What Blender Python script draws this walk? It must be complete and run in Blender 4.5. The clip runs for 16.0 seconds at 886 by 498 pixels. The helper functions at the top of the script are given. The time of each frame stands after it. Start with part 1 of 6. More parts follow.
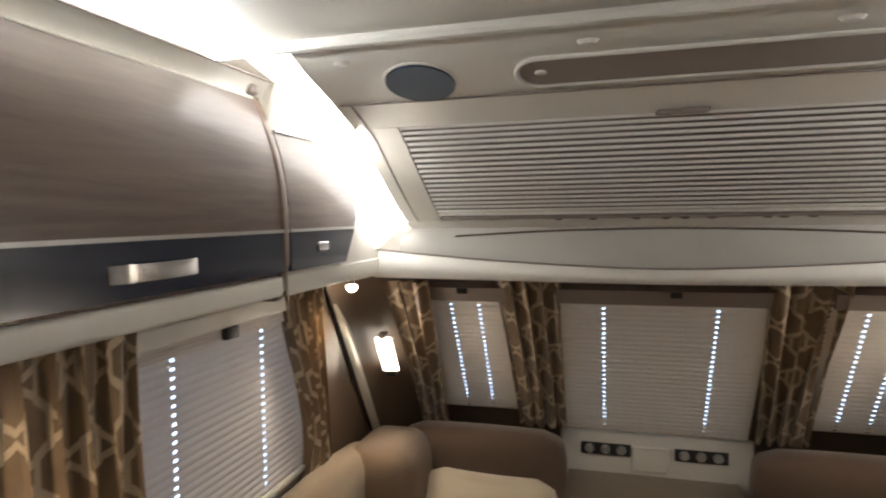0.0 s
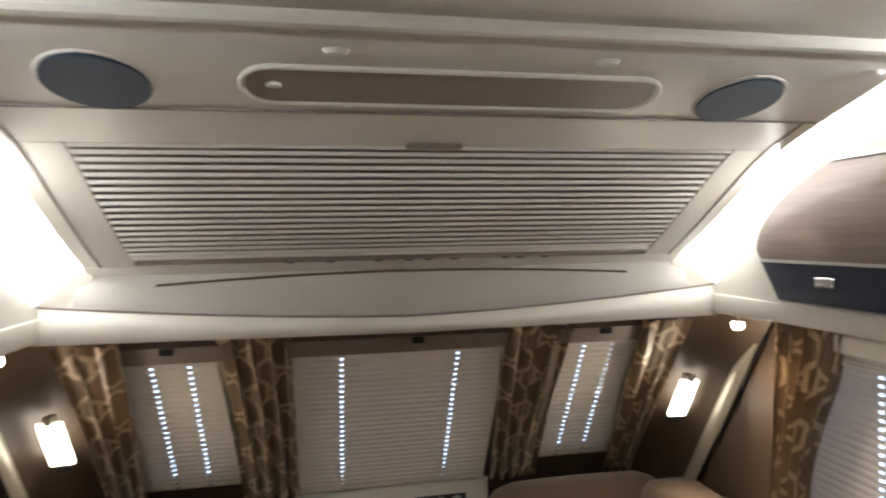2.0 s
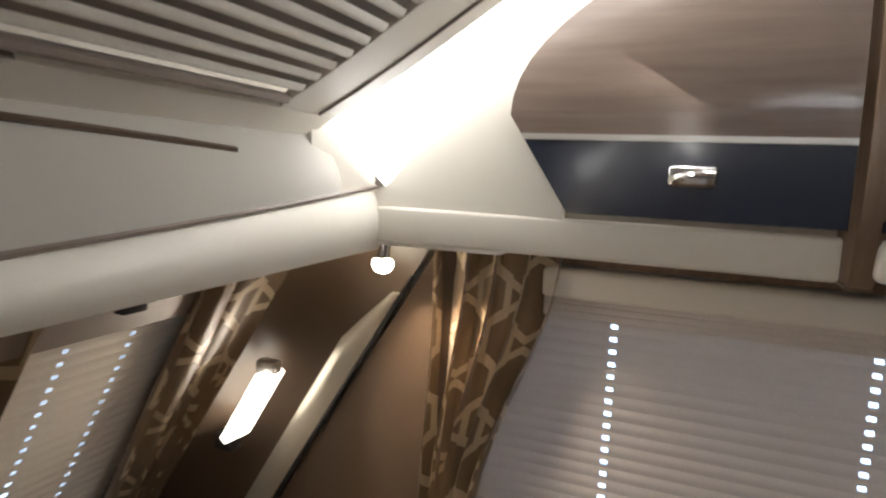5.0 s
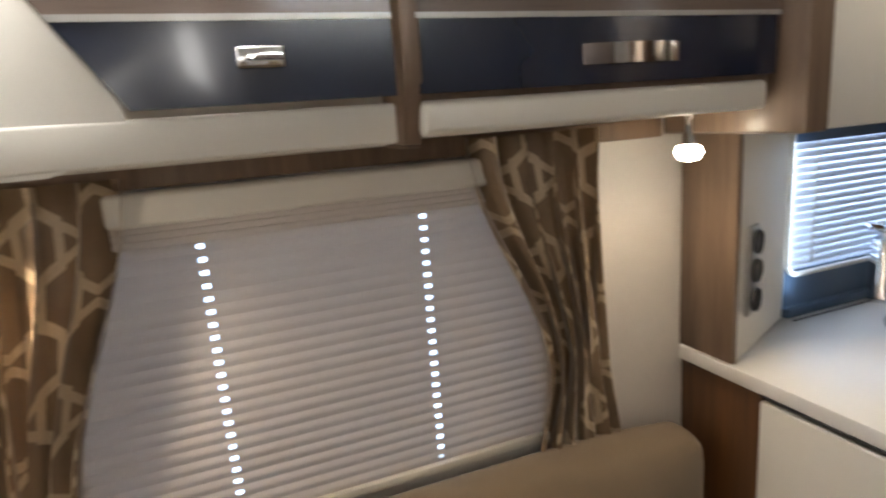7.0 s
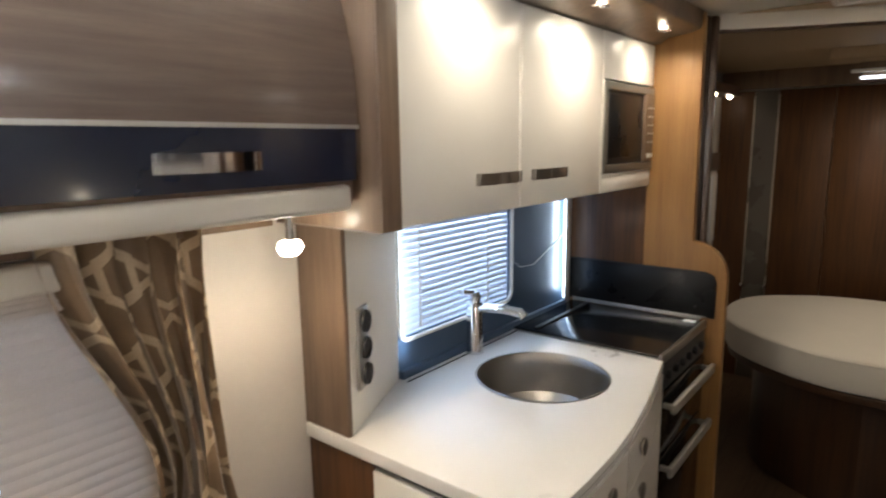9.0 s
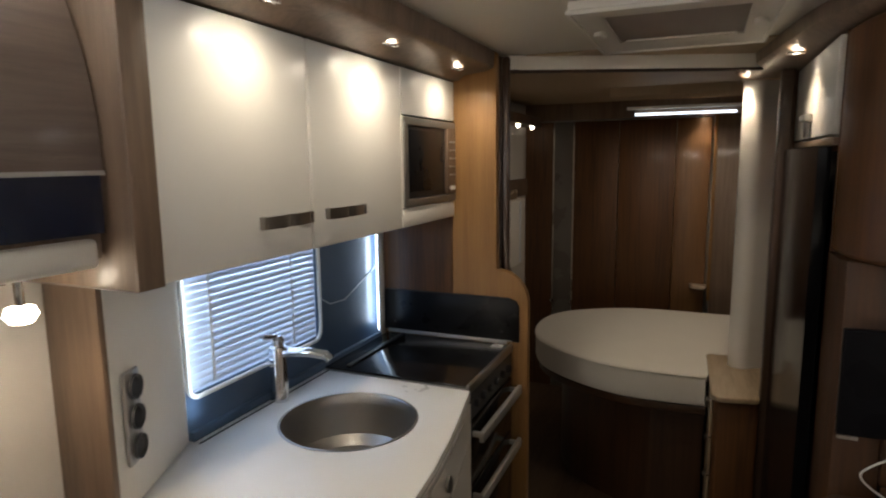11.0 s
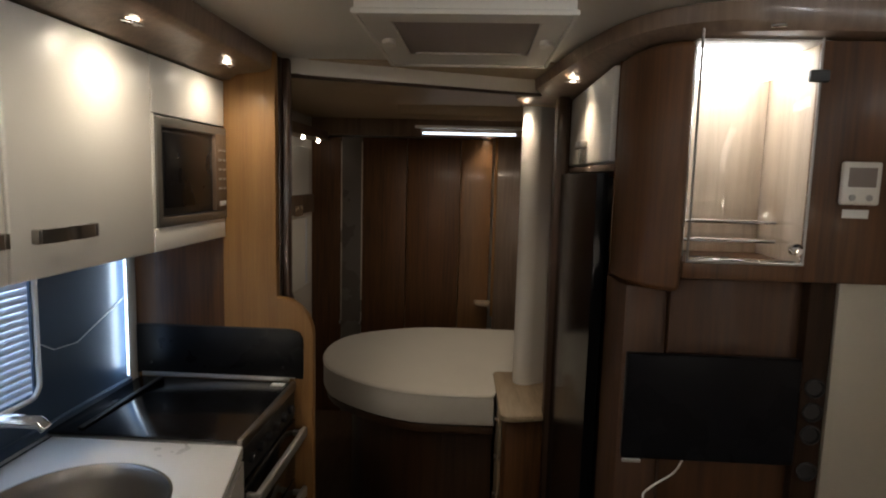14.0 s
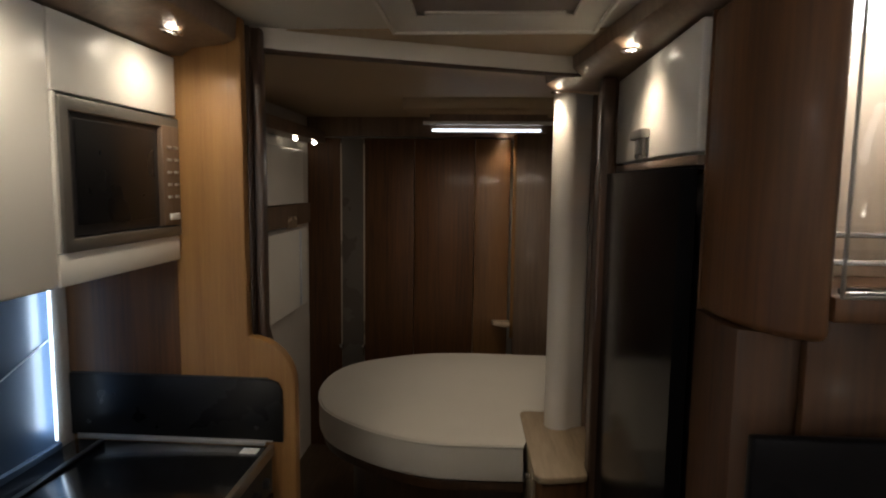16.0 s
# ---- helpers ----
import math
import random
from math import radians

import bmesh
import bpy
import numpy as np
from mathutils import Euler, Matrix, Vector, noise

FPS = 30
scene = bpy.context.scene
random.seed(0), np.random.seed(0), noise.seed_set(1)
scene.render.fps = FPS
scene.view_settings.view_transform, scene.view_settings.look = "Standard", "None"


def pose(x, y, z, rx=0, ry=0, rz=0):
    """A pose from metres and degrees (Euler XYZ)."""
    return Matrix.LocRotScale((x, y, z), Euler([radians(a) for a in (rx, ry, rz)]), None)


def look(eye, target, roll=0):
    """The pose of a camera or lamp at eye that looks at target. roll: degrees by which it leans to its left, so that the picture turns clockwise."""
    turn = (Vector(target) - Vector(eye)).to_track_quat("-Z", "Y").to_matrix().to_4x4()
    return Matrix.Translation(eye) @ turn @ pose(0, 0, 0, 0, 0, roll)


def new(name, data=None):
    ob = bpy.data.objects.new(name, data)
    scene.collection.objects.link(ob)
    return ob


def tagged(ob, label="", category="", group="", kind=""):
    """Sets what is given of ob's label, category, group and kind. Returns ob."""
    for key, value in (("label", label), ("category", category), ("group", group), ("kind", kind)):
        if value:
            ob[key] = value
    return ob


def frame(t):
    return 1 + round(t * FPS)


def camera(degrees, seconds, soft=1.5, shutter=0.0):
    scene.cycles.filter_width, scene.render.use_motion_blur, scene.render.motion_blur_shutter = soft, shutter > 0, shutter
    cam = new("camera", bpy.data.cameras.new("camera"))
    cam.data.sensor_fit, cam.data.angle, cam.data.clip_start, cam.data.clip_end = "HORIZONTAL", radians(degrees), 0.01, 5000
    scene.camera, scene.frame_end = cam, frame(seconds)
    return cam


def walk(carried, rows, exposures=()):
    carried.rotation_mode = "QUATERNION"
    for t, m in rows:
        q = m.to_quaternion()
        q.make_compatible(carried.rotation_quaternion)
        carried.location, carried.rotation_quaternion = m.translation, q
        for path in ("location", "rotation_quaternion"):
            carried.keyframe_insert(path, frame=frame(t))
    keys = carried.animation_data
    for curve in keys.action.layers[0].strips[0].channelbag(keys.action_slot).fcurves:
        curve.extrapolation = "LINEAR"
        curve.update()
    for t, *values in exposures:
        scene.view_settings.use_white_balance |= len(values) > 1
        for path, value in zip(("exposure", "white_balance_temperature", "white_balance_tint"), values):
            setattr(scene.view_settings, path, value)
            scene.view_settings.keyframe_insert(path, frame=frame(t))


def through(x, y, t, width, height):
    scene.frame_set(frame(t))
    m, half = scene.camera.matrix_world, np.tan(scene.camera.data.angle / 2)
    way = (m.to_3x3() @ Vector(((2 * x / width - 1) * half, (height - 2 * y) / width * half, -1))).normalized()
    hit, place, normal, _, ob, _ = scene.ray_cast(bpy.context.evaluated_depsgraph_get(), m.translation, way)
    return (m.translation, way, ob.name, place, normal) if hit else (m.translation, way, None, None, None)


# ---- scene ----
cam = camera(72.6, 16.0, soft=2.0, shutter=0.5)
PATH = [
    (0, (-0.148, -2.176, 1.602), (-0.686, -0.255, 1.495), -0.8),
    (0.5, (-0.18, -2.124, 1.614), (-0.488, -0.152, 1.517), -1.1),
    (1, (-0.156, -2.06, 1.625), (-0.308, -0.068, 1.551), -0.4),
    (1.5, (-0.17, -1.99, 1.628), (-0.109, 0.008, 1.58), -0.2),
    (2, (-0.209, -1.916, 1.647), (0.168, 0.047, 1.607), -1.0),
    (2.5, (-0.208, -1.843, 1.638), (0.431, 0.051, 1.595), -1.2),
    (3, (-0.139, -1.719, 1.627), (0.641, 0.122, 1.595), -0.8),
    (5.5, (0.12, -0.695, 1.508), (2.056, -0.318, 1.176), -0.8),
    (6, (0.112, -0.688, 1.489), (2.069, -0.642, 1.077), -5.2),
    (6.5, (0.117, -0.687, 1.454), (2.032, -1.108, 1.059), -3.2),
    (7, (0.131, -0.702, 1.455), (1.948, -1.417, 1.022), -4.2),
    (7.5, (0.129, -0.759, 1.466), (1.791, -1.768, 0.997), -2.7),
    (8, (0.117, -0.784, 1.486), (1.64, -1.998, 1.029), -2.2),
    (8.5, (0.082, -0.806, 1.518), (1.441, -2.211, 1.093), -0.9),
    (9, (0.061, -0.826, 1.545), (1.289, -2.366, 1.198), -0.8),
    (11.5, (0.001, -0.949, 1.588), (0.674, -2.808, 1.287), -0.6),
    (12, (0.007, -0.966, 1.587), (0.571, -2.86, 1.28), -0.6),
    (12.5, (0.008, -0.971, 1.584), (0.447, -2.898, 1.273), 0.0),
    (13, (0.019, -1.014, 1.581), (0.384, -2.957, 1.283), 0.2),
    (13.5, (0.013, -1.092, 1.576), (0.273, -3.057, 1.309), 0.5),
    (14, (0.041, -1.12, 1.588), (0.15, -3.103, 1.352), 1.5),
    (14.5, (0.089, -1.129, 1.612), (0.186, -3.114, 1.385), 1.0),
    (15, (0.132, -1.206, 1.609), (0.24, -3.192, 1.399), 0.5),
    (15.5, (0.126, -1.374, 1.597), (0.225, -3.36, 1.385), 0.9),
    (16, (0.092, -1.556, 1.574), (0.229, -3.539, 1.361), 0.7),
]

EXPO = [(0.0, 0.68), (3.0, 0.68), (5.5, 0.35), (6.5, 0.15), (7.0, 0.78), (7.5, 0.96), (8.5, 1.25), (9.0, 1.2), (11.5, 0.45), (14.0, 0.32), (16.0, 0.3)]
walk(cam, [(t, look(eye, target, roll)) for t, eye, target, roll in PATH], EXPO)

# ---- daylight ----
world = bpy.data.worlds.new("world")
scene.world = world
world.use_nodes = True
_n = world.node_tree
_sky = _n.nodes.new("ShaderNodeTexSky")
_sky.sky_type = "NISHITA"
_sky.sun_disc = False
_sky.sun_elevation, _sky.sun_rotation = radians(38), radians(120)
_n.nodes["Background"].inputs["Strength"].default_value = 0.15
_n.links.new(_sky.outputs[0], _n.nodes["Background"].inputs["Color"])
_sun = new("sun", bpy.data.lights.new("sun", "SUN"))
_sun.data.energy, _sun.data.angle, _sun.data.color = 1.0, radians(10), (1, 0.95, 0.88)
_sun.rotation_euler = (radians(52), 0, radians(60))


# ---- lamps ----
def area(name, m, w, h, energy, color):
    d = bpy.data.lights.new(name, "AREA")
    d.shape, d.size, d.size_y, d.energy, d.color = "RECTANGLE", w, h, energy, color
    o = new(name, d)
    o.matrix_world = m
    return o


def spot(eye, target, energy, degrees=95, color=(1.0, 0.80, 0.58), blend=0.7):
    d = bpy.data.lights.new("spot_lamp", "SPOT")
    d.energy, d.spot_size, d.spot_blend, d.shadow_soft_size, d.color = energy, radians(degrees), blend, 0.02, color
    o = new("spot_lamp", d)
    o.matrix_world = look(eye, target)
    return o


WARM = (1.0, 0.79, 0.56)
COOL = (0.93, 0.97, 1.0)
for _s in (-1, 1):
    # cove above the lockers, throwing light over the ceiling
    area("cove_lamp", look((_s * 0.945, -1.33, 1.925), (_s * 0.4, -1.33, 1.99)), 0.60, 0.03, 3.9, COOL)
    # the lit arch also throws light across the shelf and the front
    area("arch_lamp", look((_s * 0.80, -0.74, 1.765), (-_s * 0.15, -0.40, 1.30)), 0.08, 0.40, 1.15, (1.0, 0.98, 0.94))
    area("wall_lamp_light", look((_s * 0.955, -0.135, 1.09), (_s * 0.3, -0.9, 1.05)), 0.05, 0.14, 1.1, (1.0, 0.86, 0.70))
    spot((_s * 0.985, -0.340, 1.350), (_s * 1.06, -0.56, 0.85), 5.0, 105, (1.0, 0.82, 0.60))

spot((0.945, -1.50, 1.335), (0.98, -1.46, 0.7), 1.5, 170, blend=1.0)
spot((-0.945, -1.80, 1.335), (-1.09, -1.42, 0.9), 5.0, 110, blend=1.0)
for _y in (-1.86, -2.33, -2.79):
    spot((0.708, _y, 1.866), (0.765, _y, 1.2), {-1.86: 2.3, -2.33: 3.4, -2.79: 2.9}[_y], 165, (1.0, 0.86, 0.67), 1.0)
spot((-0.20, -3.01, 1.893), (-0.27, -3.02, 1.3), 7.0, 115, blend=1.0)
spot((-0.125, -3.64, 1.885), (-0.17, -3.75, 1.2), 4.0, 80)
spot((1.03, -4.50, 1.815), (1.06, -4.5, 1.2), 0.6, 80)
spot((1.03, -4.83, 1.805), (1.06, -4.83, 1.2), 0.6, 80)
spot((-0.01, -4.93, 1.83), (0.03, -4.98, 1.2), 1.2, 90)
area("cabinet_lamp", look((-0.53, -2.54, 1.834), (-0.55, -2.60, 1.4)), 0.22, 0.08, 0.14, (0.95, 0.97, 1.0))
area("splash_lamp", look((1.085, -2.866, 1.16), (1.185, -2.81, 1.16)), 0.02, 0.36, 0.34, (0.66, 0.82, 1.0))
area("splash_lamp", look((1.085, -1.958, 1.16), (1.185, -2.02, 1.16)), 0.02, 0.36, 0.12, (0.66, 0.82, 1.0))
area("bed_lamp", look((0.1, -4.4, 1.78), (0.1, -4.4, 0.5)), 0.45, 0.03, 1.75, (1.0, 0.84, 0.66))


# ---- materials ----
def nodes_of(name):
    m = bpy.data.materials.new(name)
    m.use_nodes = True
    return m, m.node_tree.nodes, m.node_tree.links, m.node_tree.nodes["Principled BSDF"]


def mix_of(n, l, fac, a, b):
    x = n.new("ShaderNodeMix")
    x.data_type = "RGBA"
    if hasattr(fac, "is_output"):
        l.new(fac, x.inputs[0])
    else:
        x.inputs[0].default_value = fac
    for k, v in ((6, a), (7, b)):
        if hasattr(v, "is_output"):
            l.new(v, x.inputs[k])
        else:
            x.inputs[k].default_value = (*v, 1)
    return x.outputs[2]


def noise_of(n, l, scale, stretch=(1, 1, 1), detail=4.0, rough=0.55):
    tc, mp, ns = n.new("ShaderNodeTexCoord"), n.new("ShaderNodeMapping"), n.new("ShaderNodeTexNoise")
    mp.inputs["Scale"].default_value = stretch
    ns.inputs["Scale"].default_value, ns.inputs["Detail"].default_value, ns.inputs["Roughness"].default_value = scale, detail, rough
    l.new(tc.outputs["Object"], mp.inputs[0])
    l.new(mp.outputs[0], ns.inputs["Vector"])
    return ns.outputs["Fac"]


def contrast(n, l, v, a, b, lo=0.0, hi=1.0):
    r = n.new("ShaderNodeMapRange")
    r.inputs[1].default_value, r.inputs[2].default_value, r.inputs[3].default_value, r.inputs[4].default_value = a, b, lo, hi
    l.new(v, r.inputs[0])
    return r.outputs[0]


def bump_to(n, l, p, h, strength, distance):
    b = n.new("ShaderNodeBump")
    b.inputs["Strength"].default_value, b.inputs["Distance"].default_value = strength, distance
    l.new(h, b.inputs["Height"])
    l.new(b.outputs[0], p.inputs["Normal"])


def plain(name, col, rough=0.5, metal=0.0, var=0.08, scale=60.0, bump=0.1, coat=0.0):
    m, n, l, p = nodes_of(name)
    fine, wide = noise_of(n, l, scale), noise_of(n, l, 3.5)
    a = tuple(c * (1 - var) for c in col)
    b = tuple(min(1, c * (1 + var)) for c in col)
    c1 = mix_of(n, l, contrast(n, l, wide, 0.3, 0.7), a, b)
    c2 = mix_of(n, l, contrast(n, l, fine, 0.35, 0.75, 0.0, 0.35), c1, a)
    l.new(c2, p.inputs["Base Color"])
    l.new(contrast(n, l, wide, 0.3, 0.7, max(rough - 0.06, 0.02), rough + 0.06), p.inputs["Roughness"])
    p.inputs["Metallic"].default_value = metal
    p.inputs["Coat Weight"].default_value = coat
    p.inputs["Coat Roughness"].default_value = 0.08
    bump_to(n, l, p, fine, bump, 0.0006)
    return m


def wood(name, dark, light, grain=(22, 22, 1.2), rough=0.3, coat=0.5):
    m, n, l, p = nodes_of(name)
    g = noise_of(n, l, 4.0, grain, 6.0, 0.6)
    f = noise_of(n, l, 16.0, grain, 4.0, 0.7)
    band = noise_of(n, l, 1.6, tuple(v * 0.35 for v in grain), 2.0)
    c1 = mix_of(n, l, contrast(n, l, g, 0.33, 0.68), dark, light)
    c2 = mix_of(n, l, contrast(n, l, f, 0.45, 0.75, 0.0, 0.55), c1, tuple(c * 0.6 for c in dark))
    c3 = mix_of(n, l, contrast(n, l, band, 0.4, 0.65, 0.0, 0.45), c2, tuple(c * 1.25 for c in light))
    l.new(c3, p.inputs["Base Color"])
    l.new(contrast(n, l, f, 0.3, 0.7, rough, rough + 0.15), p.inputs["Roughness"])
    p.inputs["Coat Weight"].default_value, p.inputs["Coat Roughness"].default_value = coat, 0.12
    bump_to(n, l, p, f, 0.12, 0.0005)
    return m


def cloth(name, col, scale=900.0, var=0.2, rough=0.9, bump=0.4):
    m, n, l, p = nodes_of(name)
    fine, wide = noise_of(n, l, scale, detail=1.0), noise_of(n, l, 7.0)
    c1 = mix_of(n, l, contrast(n, l, wide, 0.3, 0.7), tuple(c * (1 - var) for c in col), col)
    c2 = mix_of(n, l, contrast(n, l, fine, 0.3, 0.7), c1, tuple(c * (1 - var) for c in col))
    l.new(c2, p.inputs["Base Color"])
    p.inputs["Roughness"].default_value = rough
    p.inputs["Sheen Weight"].default_value = 0.25
    bump_to(n, l, p, fine, bump, 0.0012)
    return m


def glow(name, col, strength):
    m, n, l, p = nodes_of(name)
    p.inputs["Base Color"].default_value = (0.8, 0.8, 0.8, 1)
    p.inputs["Emission Color"].default_value = (*col, 1)
    p.inputs["Emission Strength"].default_value = strength
    return m


def math2(n, l, op, a, b=None):
    x = n.new("ShaderNodeMath")
    x.operation = op
    for k, v in enumerate((a, b)):
        if v is None:
            continue
        if hasattr(v, "is_output"):
            l.new(v, x.inputs[k])
        else:
            x.inputs[k].default_value = v
    return x.outputs[0]


def curtain_cloth():
    """Brown satin with rows of pale linked long hexagons, by the cloth's own width and height in metres."""
    m, n, l, p = nodes_of("curtain_satin")
    uv, sp = n.new("ShaderNodeUVMap"), n.new("ShaderNodeSeparateXYZ")
    l.new(uv.outputs[0], sp.inputs[0])
    u, v = math2(n, l, "DIVIDE", sp.outputs[0], 0.118), math2(n, l, "DIVIDE", sp.outputs[1], 0.160)

    def ring(du, dv):
        a = math2(n, l, "ABSOLUTE", math2(n, l, "SUBTRACT", math2(n, l, "FRACT", math2(n, l, "ADD", u, du)), 0.5))
        b = math2(n, l, "ABSOLUTE", math2(n, l, "SUBTRACT", math2(n, l, "FRACT", math2(n, l, "ADD", v, dv)), 0.5))
        d = math2(n, l, "MAXIMUM", math2(n, l, "MULTIPLY", a, 1.15), math2(n, l, "ADD", math2(n, l, "MULTIPLY", a, 0.62), math2(n, l, "MULTIPLY", b, 0.86)))
        e = math2(n, l, "ABSOLUTE", math2(n, l, "SUBTRACT", d, 0.385))
        return math2(n, l, "LESS_THAN", e, 0.042)

    lines = math2(n, l, "MAXIMUM", ring(0.0, 0.0), ring(0.5, 0.5))
    weave, wide = noise_of(n, l, 700.0, detail=1.0), noise_of(n, l, 9.0)
    c1 = mix_of(n, l, contrast(n, l, wide, 0.3, 0.7), (0.16, 0.103, 0.056), (0.27, 0.183, 0.105))
    c2 = mix_of(n, l, lines, c1, (0.62, 0.50, 0.34))
    c3 = mix_of(n, l, contrast(n, l, weave, 0.35, 0.8, 0.0, 0.35), c2, (0.05, 0.035, 0.02))
    l.new(c3, p.inputs["Base Color"])
    p.inputs["Roughness"].default_value = 0.42
    p.inputs["Sheen Weight"].default_value = 0.4
    bump_to(n, l, p, weave, 0.3, 0.0008)
    return m


def blind_paper(name, col, through=0.25):
    m, n, l, p = nodes_of(name)
    f = noise_of(n, l, 300.0, (1, 1, 1), 2.0)
    l.new(mix_of(n, l, contrast(n, l, f, 0.3, 0.7), tuple(c * 0.93 for c in col), col), p.inputs["Base Color"])
    p.inputs["Roughness"].default_value = 0.85
    if through:
        tr, mx = n.new("ShaderNodeBsdfTranslucent"), n.new("ShaderNodeMixShader")
        tr.inputs["Color"].default_value = (*col, 1)
        mx.inputs[0].default_value = through
        l.new(p.outputs[0], mx.inputs[1])
        l.new(tr.outputs[0], mx.inputs[2])
        l.new(mx.outputs[0], n["Material Output"].inputs[0])
    return m


def clear_glass(name, tint=(1, 1, 1), rough=0.0):
    m, n, l, p = nodes_of(name)
    tp, gl, mx, fr = n.new("ShaderNodeBsdfTransparent"), n.new("ShaderNodeBsdfGlossy"), n.new("ShaderNodeMixShader"), n.new("ShaderNodeLayerWeight")
    tp.inputs["Color"].default_value = (*tint, 1)
    gl.inputs["Roughness"].default_value = rough
    fr.inputs["Blend"].default_value = 0.5
    l.new(math2(n, l, "ADD", math2(n, l, "MULTIPLY", math2(n, l, "POWER", fr.outputs["Facing"], 4.0), 0.5), 0.03), mx.inputs[0])
    l.new(tp.outputs[0], mx.inputs[1])
    l.new(gl.outputs[0], mx.inputs[2])
    l.new(mx.outputs[0], n["Material Output"].inputs[0])
    return m


